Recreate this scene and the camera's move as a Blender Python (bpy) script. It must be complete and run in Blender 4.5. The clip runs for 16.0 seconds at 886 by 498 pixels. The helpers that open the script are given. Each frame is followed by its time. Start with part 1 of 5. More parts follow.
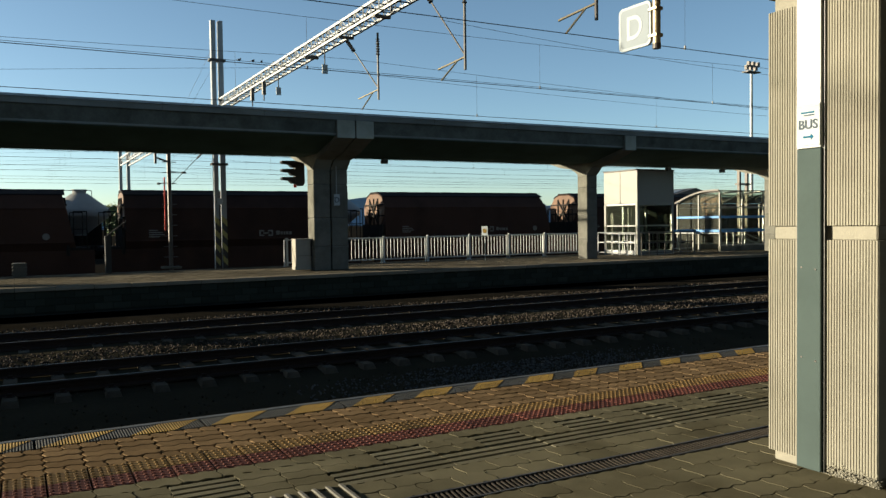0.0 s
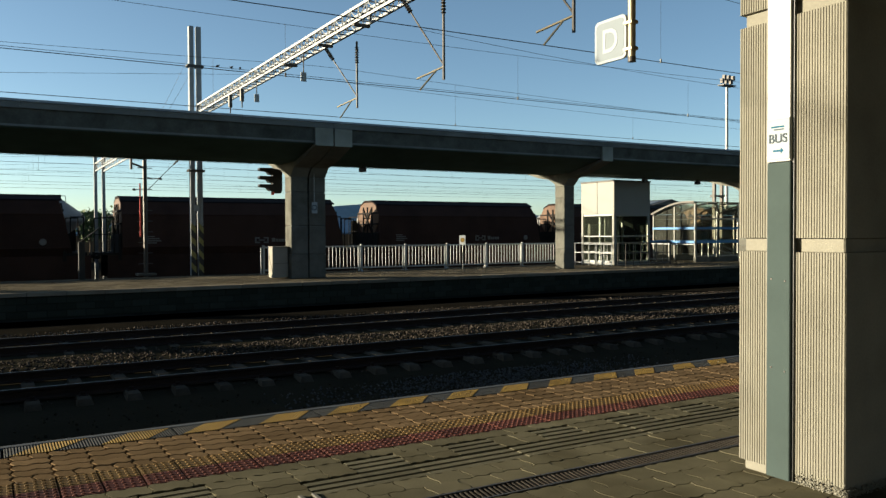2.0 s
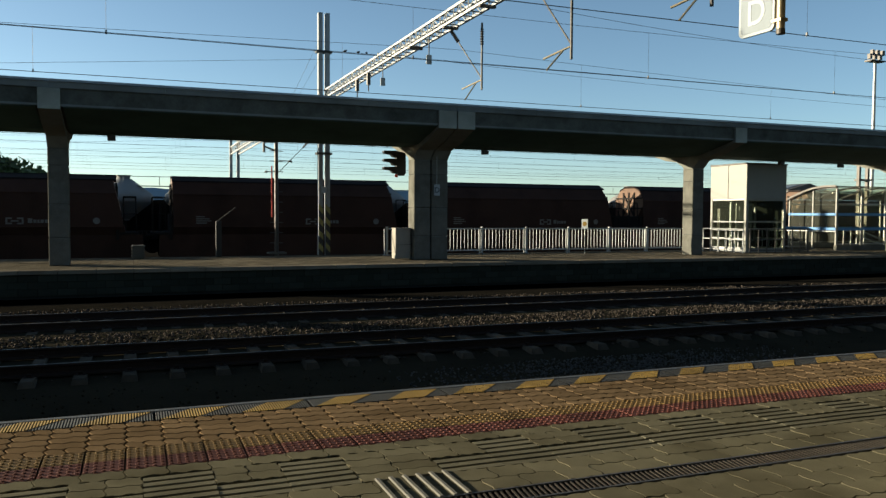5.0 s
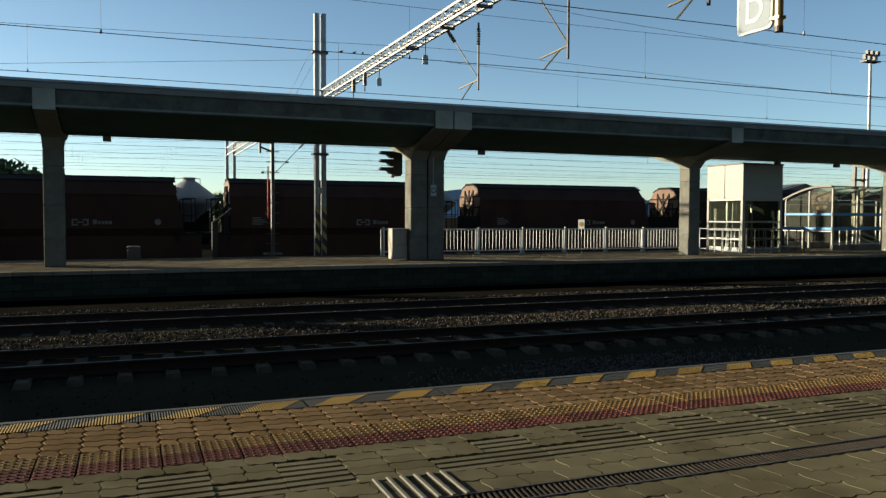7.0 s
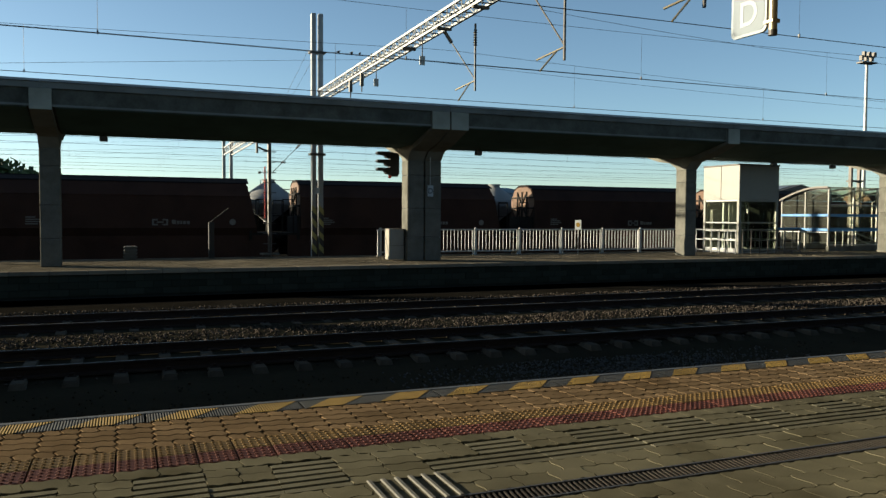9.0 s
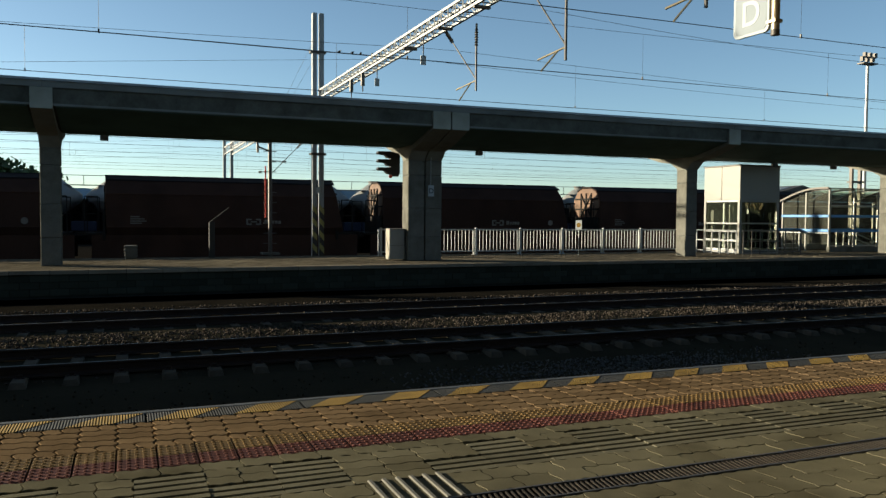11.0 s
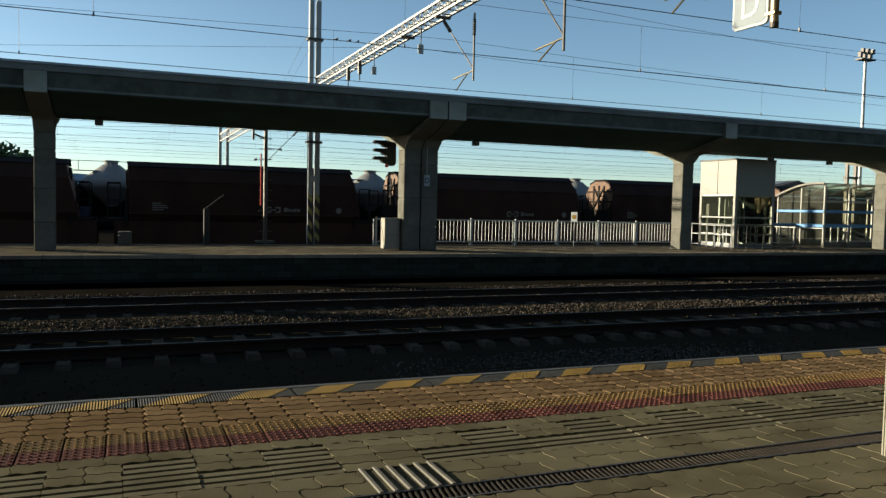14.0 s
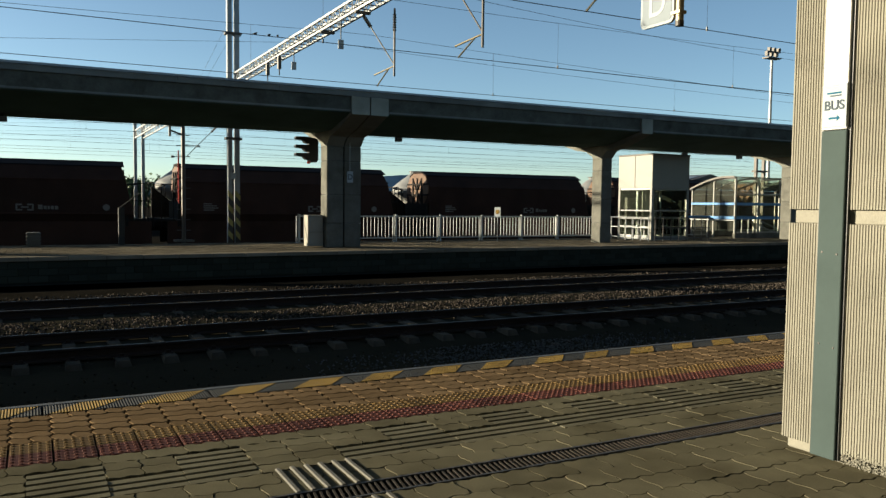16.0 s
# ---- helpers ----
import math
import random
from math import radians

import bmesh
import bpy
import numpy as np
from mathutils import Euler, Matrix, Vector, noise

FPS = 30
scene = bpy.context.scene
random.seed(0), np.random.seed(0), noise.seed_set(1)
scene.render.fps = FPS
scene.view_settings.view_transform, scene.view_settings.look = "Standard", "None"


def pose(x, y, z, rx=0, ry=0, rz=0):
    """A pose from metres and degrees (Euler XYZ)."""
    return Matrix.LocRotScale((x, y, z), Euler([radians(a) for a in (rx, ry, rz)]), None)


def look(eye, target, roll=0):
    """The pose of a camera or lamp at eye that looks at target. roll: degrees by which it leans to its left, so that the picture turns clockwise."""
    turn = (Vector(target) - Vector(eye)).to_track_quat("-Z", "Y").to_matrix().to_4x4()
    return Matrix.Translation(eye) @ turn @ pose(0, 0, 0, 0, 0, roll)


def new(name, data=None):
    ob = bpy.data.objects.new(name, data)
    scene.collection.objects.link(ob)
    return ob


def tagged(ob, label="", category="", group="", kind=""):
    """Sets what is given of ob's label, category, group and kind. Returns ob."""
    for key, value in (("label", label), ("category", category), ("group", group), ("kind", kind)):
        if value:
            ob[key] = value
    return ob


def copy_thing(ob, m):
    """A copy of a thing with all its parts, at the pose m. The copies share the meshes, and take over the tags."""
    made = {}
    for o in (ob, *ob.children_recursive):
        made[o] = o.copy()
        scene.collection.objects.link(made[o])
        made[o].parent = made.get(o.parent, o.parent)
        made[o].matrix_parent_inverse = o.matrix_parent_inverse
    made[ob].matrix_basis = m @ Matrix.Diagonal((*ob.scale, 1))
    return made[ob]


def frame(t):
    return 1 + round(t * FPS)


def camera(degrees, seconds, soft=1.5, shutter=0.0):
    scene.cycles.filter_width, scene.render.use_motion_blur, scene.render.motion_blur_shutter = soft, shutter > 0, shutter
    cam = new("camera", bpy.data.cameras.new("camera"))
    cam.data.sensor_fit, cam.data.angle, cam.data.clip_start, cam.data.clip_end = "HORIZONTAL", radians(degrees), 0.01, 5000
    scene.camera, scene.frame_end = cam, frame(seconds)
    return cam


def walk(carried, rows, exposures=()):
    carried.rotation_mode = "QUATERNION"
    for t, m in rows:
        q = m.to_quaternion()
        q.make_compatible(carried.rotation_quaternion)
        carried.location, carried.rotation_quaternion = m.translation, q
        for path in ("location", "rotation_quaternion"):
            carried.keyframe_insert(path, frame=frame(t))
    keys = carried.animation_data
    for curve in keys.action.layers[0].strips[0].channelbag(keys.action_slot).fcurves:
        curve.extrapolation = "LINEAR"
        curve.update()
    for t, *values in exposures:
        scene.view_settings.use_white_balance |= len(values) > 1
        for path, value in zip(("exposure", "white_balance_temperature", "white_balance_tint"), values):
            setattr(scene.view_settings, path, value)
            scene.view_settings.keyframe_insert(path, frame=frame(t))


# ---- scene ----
cam = camera(59.0, 16.0, 1.4)
PATH = [
    (0, (0.06, -0.055, 1.621), (1.018, 1.7, 1.556), -0.8),
    (0.5, (0.081, -0.071, 1.626), (1.156, 1.615, 1.574), -0.8),
    (1, (0.073, -0.081, 1.63), (1.162, 1.596, 1.586), -0.8),
    (1.5, (0.078, -0.091, 1.626), (1.16, 1.591, 1.582), -0.7),
    (2, (0.068, -0.079, 1.624), (1.075, 1.649, 1.581), -0.3),
    (2.5, (0.04, -0.05, 1.606), (0.928, 1.74, 1.534), 0.2),
    (3, (0.005, -0.028, 1.606), (0.781, 1.812, 1.493), 0.3),
    (3.5, (-0.008, 0.005, 1.6), (0.724, 1.863, 1.495), 0.3),
    (4, (0.002, -0.008, 1.602), (0.733, 1.851, 1.512), 0.3),
    (6.5, (0.007, 0.028, 1.597), (0.748, 1.884, 1.513), 0.2),
    (7, (0.012, 0.036, 1.585), (0.755, 1.891, 1.502), 0.2),
    (7.5, (0.008, 0.009, 1.609), (0.757, 1.862, 1.524), 0.4),
    (8, (0.01, 0.014, 1.601), (0.759, 1.866, 1.517), 0.3),
    (8.5, (0.01, 0.014, 1.601), (0.76, 1.866, 1.518), 0.4),
    (9, (0.019, 0.012, 1.602), (0.769, 1.865, 1.519), 0.3),
    (11.5, (0.011, 0.038, 1.595), (0.758, 1.891, 1.512), 0.5),
    (12, (0.006, 0.049, 1.59), (0.749, 1.903, 1.506), 0.6),
    (12.5, (0.004, 0.043, 1.598), (0.748, 1.898, 1.509), 0.6),
    (13, (0.016, 0.039, 1.588), (0.768, 1.89, 1.489), 0.9),
    (13.5, (0.032, 0.016, 1.591), (0.791, 1.864, 1.484), 1.2),
    (14, (0.034, 0.047, 1.584), (0.794, 1.894, 1.477), 1.2),
    (14.5, (0.025, 0.051, 1.582), (0.786, 1.897, 1.476), 1.2),
    (15, (0.022, 0.04, 1.58), (0.78, 1.887, 1.472), 1.4),
    (15.5, (0.02, 0.061, 1.57), (0.768, 1.912, 1.444), 2.2),
    (16, (0.093, 0.015, 1.582), (1.023, 1.782, 1.468), 0.6),
]
walk(cam, [(t, look(e, g, r)) for t, e, g, r in PATH], [(0.0, 1.62, 7000, 0), (16.0, 1.62, 7000, 0)])


# ---- light ----
SUN_EL, SUN_AZ = 9.8, 32.5   # degrees; azimuth from the -x axis towards +y
to_sun = Vector((-math.cos(radians(SUN_AZ)) * math.cos(radians(SUN_EL)), math.sin(radians(SUN_AZ)) * math.cos(radians(SUN_EL)), math.sin(radians(SUN_EL))))
sun = new("sun", bpy.data.lights.new("sun", "SUN"))
sun.data.energy, sun.data.angle, sun.data.color = 5.0, radians(0.6), (1.0, 0.87, 0.735)
sun.matrix_world = look((0, 0, 60), Vector((0, 0, 60)) - to_sun)
world = bpy.data.worlds.new("sky")
scene.world = world
world.use_nodes = True
wn = world.node_tree
sky = wn.nodes.new("ShaderNodeTexSky")
sky.sky_type, sky.sun_disc = "NISHITA", False
sky.sun_elevation, sky.sun_rotation = radians(SUN_EL), radians(SUN_AZ - 90)
sky.altitude, sky.air_density, sky.dust_density, sky.ozone_density = 1300, 0.76, 1.3, 1.75
wn.links.new(sky.outputs[0], wn.nodes["Background"].inputs[0])
wn.nodes["Background"].inputs[1].default_value = 0.066


# ---- materials ----
def material(name, color, rough=0.8, metal=0.0, vary=0.25, scale=3.0, fine=40.0, bump=0.2, stain=0.0, islands=0.0, objects=0.0, emit=0.0, fine_vary=0.5, ribs=0.0, laid=False):
    """A surface with two scales of variation in colour and a fine relief."""
    m = bpy.data.materials.new(name)
    m.use_nodes = True
    nt = m.node_tree
    b = nt.nodes["Principled BSDF"]
    b.inputs["Roughness"].default_value, b.inputs["Metallic"].default_value = rough, metal
    b.inputs["Specular IOR Level"].default_value = 0.0 if rough >= 0.85 else (0.1 if rough >= 0.8 else 0.35)
    co = nt.nodes.new("ShaderNodeTexCoord").outputs["Object"]
    if laid:   # stains run on from piece to piece
        co = nt.nodes.new("ShaderNodeNewGeometry").outputs["Position"]

    def noise_of(size, detail=6.0):
        n = nt.nodes.new("ShaderNodeTexNoise")
        n.inputs["Scale"].default_value, n.inputs["Detail"].default_value = size, detail
        nt.links.new(co, n.inputs["Vector"])
        return n.outputs["Fac"]

    def calc(op, a, c):
        n = nt.nodes.new("ShaderNodeMath")
        n.operation = op
        for k, v in enumerate((a, c)):
            if isinstance(v, (int, float)):
                n.inputs[k].default_value = v
            else:
                nt.links.new(v, n.inputs[k])
        return n.outputs[0]

    big, small = noise_of(scale), noise_of(fine)
    gain = calc("ADD", calc("MULTIPLY", calc("SUBTRACT", big, 0.5), vary * 2.4), calc("MULTIPLY", calc("SUBTRACT", small, 0.5), vary * 2.4 * fine_vary))
    if islands:
        g = nt.nodes.new("ShaderNodeNewGeometry")
        gain = calc("ADD", gain, calc("MULTIPLY", calc("SUBTRACT", g.outputs["Random Per Island"], 0.5), islands * 2))
    if objects:
        g = nt.nodes.new("ShaderNodeObjectInfo")
        gain = calc("ADD", gain, calc("MULTIPLY", calc("SUBTRACT", g.outputs["Random"], 0.5), objects * 2))
    gain = calc("MAXIMUM", calc("ADD", gain, 1.0), 0.15)
    mix = nt.nodes.new("ShaderNodeVectorMath")
    mix.operation = "SCALE"
    mix.inputs[0].default_value = color
    nt.links.new(gain, mix.inputs["Scale"])
    col = mix.outputs[0]
    if stain:
        ramp = nt.nodes.new("ShaderNodeMapRange")
        ramp.inputs[1].default_value, ramp.inputs[2].default_value = 0.5, 0.72
        nt.links.new(noise_of(scale * 0.7, 9.0), ramp.inputs[0])
        mx = nt.nodes.new("ShaderNodeMix")
        mx.data_type = "RGBA"
        nt.links.new(calc("MULTIPLY", ramp.outputs[0], stain), mx.inputs[0])
        nt.links.new(col, mx.inputs[6])
        mx.inputs[7].default_value = (color[0] * 0.35, color[1] * 0.33, color[2] * 0.3, 1)
        col = mx.outputs[2]
    nt.links.new(col, b.inputs["Base Color"])
    if bump:
        bp = nt.nodes.new("ShaderNodeBump")
        bp.inputs["Strength"].default_value, bp.inputs["Distance"].default_value = bump, 0.01
        nt.links.new(small, bp.inputs["Height"])
        nt.links.new(bp.outputs[0], b.inputs["Normal"])
    if ribs:
        wv = nt.nodes.new("ShaderNodeTexWave")
        wv.inputs["Scale"].default_value = ribs
        nt.links.new(co, wv.inputs["Vector"])
        b2 = nt.nodes.new("ShaderNodeBump")
        b2.inputs["Strength"].default_value, b2.inputs["Distance"].default_value = 1.0, 0.009
        nt.links.new(wv.outputs["Fac"], b2.inputs["Height"])
        nt.links.new(bp.outputs[0], b2.inputs["Normal"])
        nt.links.new(b2.outputs[0], b.inputs["Normal"])
    if emit:
        b.inputs["Emission Color"].default_value = (*color, 1)
        b.inputs["Emission Strength"].default_value = emit
    return m


def glass(name, color, rough=0.05, clear=1.0):
    m = bpy.data.materials.new(name)
    m.use_nodes = True
    nt = m.node_tree
    b = nt.nodes["Principled BSDF"]
    b.inputs["Base Color"].default_value = (*color, 1)
    b.inputs["Roughness"].default_value = rough
    b.inputs["Transmission Weight"].default_value = clear
    b.inputs["IOR"].default_value = 1.05
    return m


concrete = material("concrete", (0.1062, 0.1044, 0.09), 0.85, scale=1.8, fine=30, stain=0.55, vary=0.42)
concrete_pillar = material("ribbed_concrete", (0.1953, 0.1854, 0.1514), 0.85, scale=2.2, fine=60, stain=0.35, vary=0.26)
concrete_dark = material("mottled_concrete", (0.12, 0.125, 0.12), 0.9, scale=1.0, fine=30, stain=0.5)
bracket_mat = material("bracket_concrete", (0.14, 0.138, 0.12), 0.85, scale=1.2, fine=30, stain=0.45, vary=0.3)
head_mat = material("skylit_pale_concrete", (0.2144, 0.2195, 0.1914), 0.85, scale=1.2, fine=30, stain=0.45, vary=0.3)
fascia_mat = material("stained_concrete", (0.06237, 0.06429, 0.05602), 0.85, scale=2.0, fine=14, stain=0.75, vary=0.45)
# The canopy underside carries its shade as a dark green base colour.
soffit_mat = material("soffit_shade", (0.044, 0.0748, 0.066), 0.82, scale=1.0, fine=20, stain=0.4)
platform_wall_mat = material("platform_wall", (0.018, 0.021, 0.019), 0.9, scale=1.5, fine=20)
flashing_mat = material("flashing", (0.16, 0.18, 0.20), 0.45, 0.6, scale=2)
soil = material("oily_soil", (0.02457, 0.02188, 0.01498), 1.0, scale=0.6, fine=25, vary=0.4, bump=0.6)
shaded_bed = material("shaded_bed", (0.012, 0.0105, 0.008), 1.0, scale=1.2, fine=30, vary=0.45, bump=0.7)
ground_mat = material("yard_ground", (0.012, 0.0108, 0.009), 1.0, scale=0.05, fine=2, vary=0.4, bump=0.5)
stone = material("ballast_stone", (0.04389, 0.03633, 0.02952), 0.85, scale=2, fine=60, islands=0.75, vary=0.3)
sleeper_mat = material("sleeper_concrete", (0.06811, 0.05979, 0.04692), 0.9, scale=4, fine=50, objects=0.2, stain=0.5)
rail_rust = material("rail_rust", (0.022, 0.015, 0.012), 0.8, scale=4, fine=60)
rail_shine = material("rail_running_face", (0.10, 0.095, 0.09), 0.5, 1.0, scale=2, fine=80, vary=0.1, bump=0.05)
paver_warm = material("tan_paver", (0.1458, 0.09823, 0.05407), 0.85, scale=2.2, fine=90, objects=0.14, islands=0.12, vary=0.3, stain=0.45, laid=True)
paver_grey = material("grey_paver", (0.115, 0.103, 0.0666), 0.85, scale=2.2, fine=90, objects=0.12, islands=0.12, vary=0.34, stain=0.55, laid=True)
joint_sand_mat = material("swept_sand", (0.045, 0.040, 0.027), 1.0, scale=5, fine=80, vary=0.4, laid=True)
joint_mat = material("joint_sand", (0.03, 0.026, 0.021), 1.0, scale=5, fine=80, vary=0.4)
tactile_yellow = material("tactile_yellow", (0.1391, 0.08501, 0.03091), 0.8, scale=3, fine=80, objects=0.18, stain=0.5, vary=0.32, laid=True)
tactile_red = material("tactile_red", (0.08628, 0.02989, 0.02187), 0.8, scale=3, fine=80, objects=0.18, stain=0.5, vary=0.32, laid=True)
guide_mat = material("guide_tile", (0.1135, 0.1045, 0.07265), 0.85, scale=2.4, fine=90, objects=0.10, vary=0.32, stain=0.45, laid=True)
marker_white = material("marker_white", (0.1089, 0.1003, 0.07848), 0.7, scale=3, fine=50, stain=0.4)
edge_grey = material("edge_slab_grey", (0.026, 0.027, 0.026), 0.8, scale=2.5, fine=60, stain=0.5, vary=0.35, ribs=15.0)
edge_yellow = material("edge_slab_yellow", (0.1698, 0.1061, 0.02338), 0.8, scale=3, fine=60, stain=0.6, vary=0.35, ribs=15.0)
# The lip's bluish grey stands for the sky light it catches.
lip_mat = material("lip_concrete", (0.045, 0.05, 0.053), 0.7, scale=3, fine=60, stain=0.4, vary=0.3)
drain_steel = material("drain_steel", (0.036, 0.030, 0.023), 0.8, 0.0, scale=5, fine=60, objects=0.2)
mast_mat = material("weathered_zinc", (0.20, 0.215, 0.225), 0.6, 0.2, scale=3, fine=40, vary=0.15)
box_paint = material("weathered_box_paint", (0.075, 0.072, 0.06), 0.7, scale=3, fine=40, vary=0.2, stain=0.3)
cabinet_paint = material("cabinet_paint", (0.20, 0.185, 0.15), 0.6, scale=3, fine=40, vary=0.12, stain=0.2)
post_paint = material("sooty_post_paint", (0.022, 0.022, 0.02), 0.75, scale=5, fine=60)
steel_dark = material("dark_steel", (0.06, 0.055, 0.05), 0.55, 0.5, scale=5, fine=60)
galv = material("galvanised_steel", (0.22, 0.225, 0.22), 0.5, 0.55, scale=3, fine=40, vary=0.12)
white_paint = material("white_paint", (0.335, 0.34, 0.33), 0.55, scale=2, fine=40, vary=0.1)
cream_panel = material("cream_panel", (0.172, 0.168, 0.145), 0.5, scale=1.2, fine=30, vary=0.08)
grey_panel = material("green_grey_strip", (0.043, 0.060, 0.057), 0.82, scale=3, fine=40, vary=0.10, stain=0.2, bump=0.02)
metal_strip = material("cover_strip_sheen", (0.27, 0.275, 0.26), 0.4, 0.0, scale=3, fine=40, vary=0.05, bump=0.03)
wagon_paint = material("oxide_red_paint", (0.036, 0.0185, 0.013), 0.82, scale=0.8, fine=25, vary=0.3, stain=0.5, objects=0.25)
wagon_roof = material("sooty_roof", (0.013, 0.01, 0.009), 0.8, scale=0.8, fine=20, vary=0.35)
wagon_black = material("wagon_black", (0.014, 0.012, 0.010), 0.8, scale=2, fine=30)
wagon_end = material("wagon_end_paint", (0.0946, 0.04692, 0.0227), 0.7, scale=2, fine=30, vary=0.4, stain=0.4)
lettering = material("lettering_white", (0.13, 0.12, 0.105), 0.7, scale=4, fine=40, stain=0.3)
silo_blue = material("silo_box_blue", (0.02, 0.03, 0.06), 0.6, scale=2, fine=30, stain=0.3)
silo_mat = material("silo_grey", (0.1822, 0.1822, 0.1742), 0.6, 0.0, scale=0.6, fine=15, stain=0.35)
blue_paint = material("blue_paint", (0.02, 0.14, 0.33), 0.5, scale=3, fine=40)
black_plastic = material("black_enamel", (0.015, 0.016, 0.016), 0.45, scale=5, fine=40)
yellow_paint = material("hazard_yellow", (0.24, 0.21, 0.07), 0.6, scale=4, fine=40, stain=0.3)
red_paint = material("red_enamel", (0.55, 0.06, 0.04), 0.5, scale=4, fine=40)
sign_white = material("sign_white", (0.30, 0.33, 0.345), 0.82, scale=3, fine=40, vary=0.06, bump=0.02)
sign_grey = material("sign_grey", (0.19, 0.215, 0.232), 0.85, scale=3, fine=40, vary=0.06, bump=0.02)
sign_blue = material("sign_blue", (0.02, 0.085, 0.14), 0.85, scale=3, fine=40, vary=0.06, bump=0.02)
sign_text = material("sign_text", (0.07, 0.085, 0.10), 0.85, scale=3, fine=40, vary=0.06, bump=0.02)
pole_olive = material("pole_bronze", (0.272, 0.224, 0.144), 0.4, 0.5, scale=4, fine=50)
leaf_mat = material("leaves", (0.05, 0.075, 0.025), 0.7, scale=1, fine=8, islands=0.4)
bark = material("bark", (0.08, 0.06, 0.045), 0.9, scale=3, fine=20)
# Distance haze is mixed into the hill colour as pale blue.
hill_mat = material("hazy_wooded_hill", (0.16, 0.21, 0.26), 1.0, scale=0.004, fine=0.05, vary=0.35, bump=0.0)
wire_mat = material("copper_wire", (0.05, 0.05, 0.05), 0.5, 0.4, scale=5, fine=40, bump=0)
smoke_pane = glass("tinted_pane", (0.74, 0.76, 0.66), 0.03, 0.982)
dark_pane = glass("dark_pane", (0.46, 0.52, 0.43), 0.03, 0.988)
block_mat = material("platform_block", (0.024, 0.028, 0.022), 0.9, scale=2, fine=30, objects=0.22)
far_paver = material("island_paver", (0.1135, 0.09759, 0.07099), 0.85, scale=0.7, fine=12, islands=0.28, vary=0.25, stain=0.4)
coping_mat = material("coping_concrete", (0.1471, 0.128, 0.09812), 0.85, scale=2, fine=40, objects=0.15, stain=0.3)


# ---- shapes ----
def box(bm, x0, x1, y0, y1, z0, z1, bevel=0.0, m=None):
    r = bmesh.ops.create_cube(bm, size=1.0)
    for v in r["verts"]:
        v.co = Vector((x0 + (v.co.x + 0.5) * (x1 - x0), y0 + (v.co.y + 0.5) * (y1 - y0), z0 + (v.co.z + 0.5) * (z1 - z0)))
    if bevel:
        es = {e for v in r["verts"] for e in v.link_edges}
        out = bmesh.ops.bevel(bm, geom=list(es), offset=bevel, segments=1, affect="EDGES", profile=0.5)
    if m is not None:
        bmesh.ops.transform(bm, matrix=m, verts=r["verts"])
    return bm


def rod(bm, a, b, r, n=8, r2=None):
    a, b = Vector(a), Vector(b)
    d = b - a
    m = Matrix.Translation((a + b) / 2) @ d.to_track_quat("Z", "Y").to_matrix().to_4x4()
    bmesh.ops.create_cone(bm, cap_ends=True, segments=n, radius1=r, radius2=r if r2 is None else r2, depth=d.length, matrix=m)
    return bm


def prism(bm, pts, lo, hi, axis="x"):
    """A profile of (u, z) pairs drawn along x (u is y) or along y (u is x)."""
    put = (lambda w, u, z: (w, u, z)) if axis == "x" else (lambda w, u, z: (u, w, z))
    va = [bm.verts.new(put(lo, u, z)) for u, z in pts]
    vb = [bm.verts.new(put(hi, u, z)) for u, z in pts]
    bm.faces.new(va)
    bm.faces.new(vb)
    for k in range(len(pts)):
        bm.faces.new((va[k], va[k - 1], vb[k - 1], vb[k]))
    bmesh.ops.recalc_face_normals(bm, faces=bm.faces[:])
    return bm


def nb():
    return bmesh.new()


def mesh_of(name, bm, mat, smooth=False):
    me = bpy.data.meshes.new(name)
    bm.to_mesh(me)
    bm.free()
    me.materials.append(mat)
    if smooth:
        for p in me.polygons:
            p.use_smooth = True
    return me


def part(name, bm, mat, parent=None, label="", smooth=False):
    ob = new(name, mesh_of(name, bm, mat, smooth))
    ob.parent = parent
    if label:
        ob["label"] = label
    return ob


def piece(name, me, parent, m=None):
    ob = new(name, me)
    ob.parent = parent
    if m is not None:
        ob.matrix_basis = m
    return ob


def thing(name, at, label, category, group="", kind=""):
    ob = new(name)
    ob.empty_display_size = 0.2
    ob.matrix_basis = at
    return tagged(ob, label, category, group, kind)


def structure(name, bm, mat, label, category, smooth=False):
    return tagged(part(name, bm, mat, None, "", smooth), label, category, "", "structure")


def stuff_mesh(name, verts, faces, mat, parent=None):
    me = bpy.data.meshes.new(name)
    me.from_pydata(verts, [], faces)
    me.materials.append(mat)
    me.update()
    ob = new(name, me)
    ob.parent = parent
    return ob


def tube(bm, pts, r):
    """A thin continuous wire through the points."""
    rings = []
    for p in pts:
        rings.append([bm.verts.new((p[0], p[1] + dy * r, p[2] + dz * r)) for dy, dz in ((1, 0), (0, 1), (-1, 0), (0, -1))])
    for a, c in zip(rings[:-1], rings[1:]):
        for k in range(4):
            bm.faces.new((a[k - 1], a[k], c[k], c[k - 1]))
    bm.faces.new(rings[0])
    bm.faces.new(rings[-1])
    return bm


def lathe(bm, a, b, rings, n=8):
    """A ribbed round body from a to b; rings: pairs of place along it (0 to 1) and radius."""
    a, b = Vector(a), Vector(b)
    q = (b - a).to_track_quat("Z", "Y")
    loops = []
    for t, r in rings:
        loops.append([bm.verts.new(a.lerp(b, t) + q @ Vector((r * math.cos(6.2832 * k / n), r * math.sin(6.2832 * k / n), 0))) for k in range(n)])
    for u, w in zip(loops[:-1], loops[1:]):
        for k in range(n):
            bm.faces.new((u[k - 1], u[k], w[k], w[k - 1]))
    bm.faces.new(loops[0])
    bm.faces.new(loops[-1])
    return bm


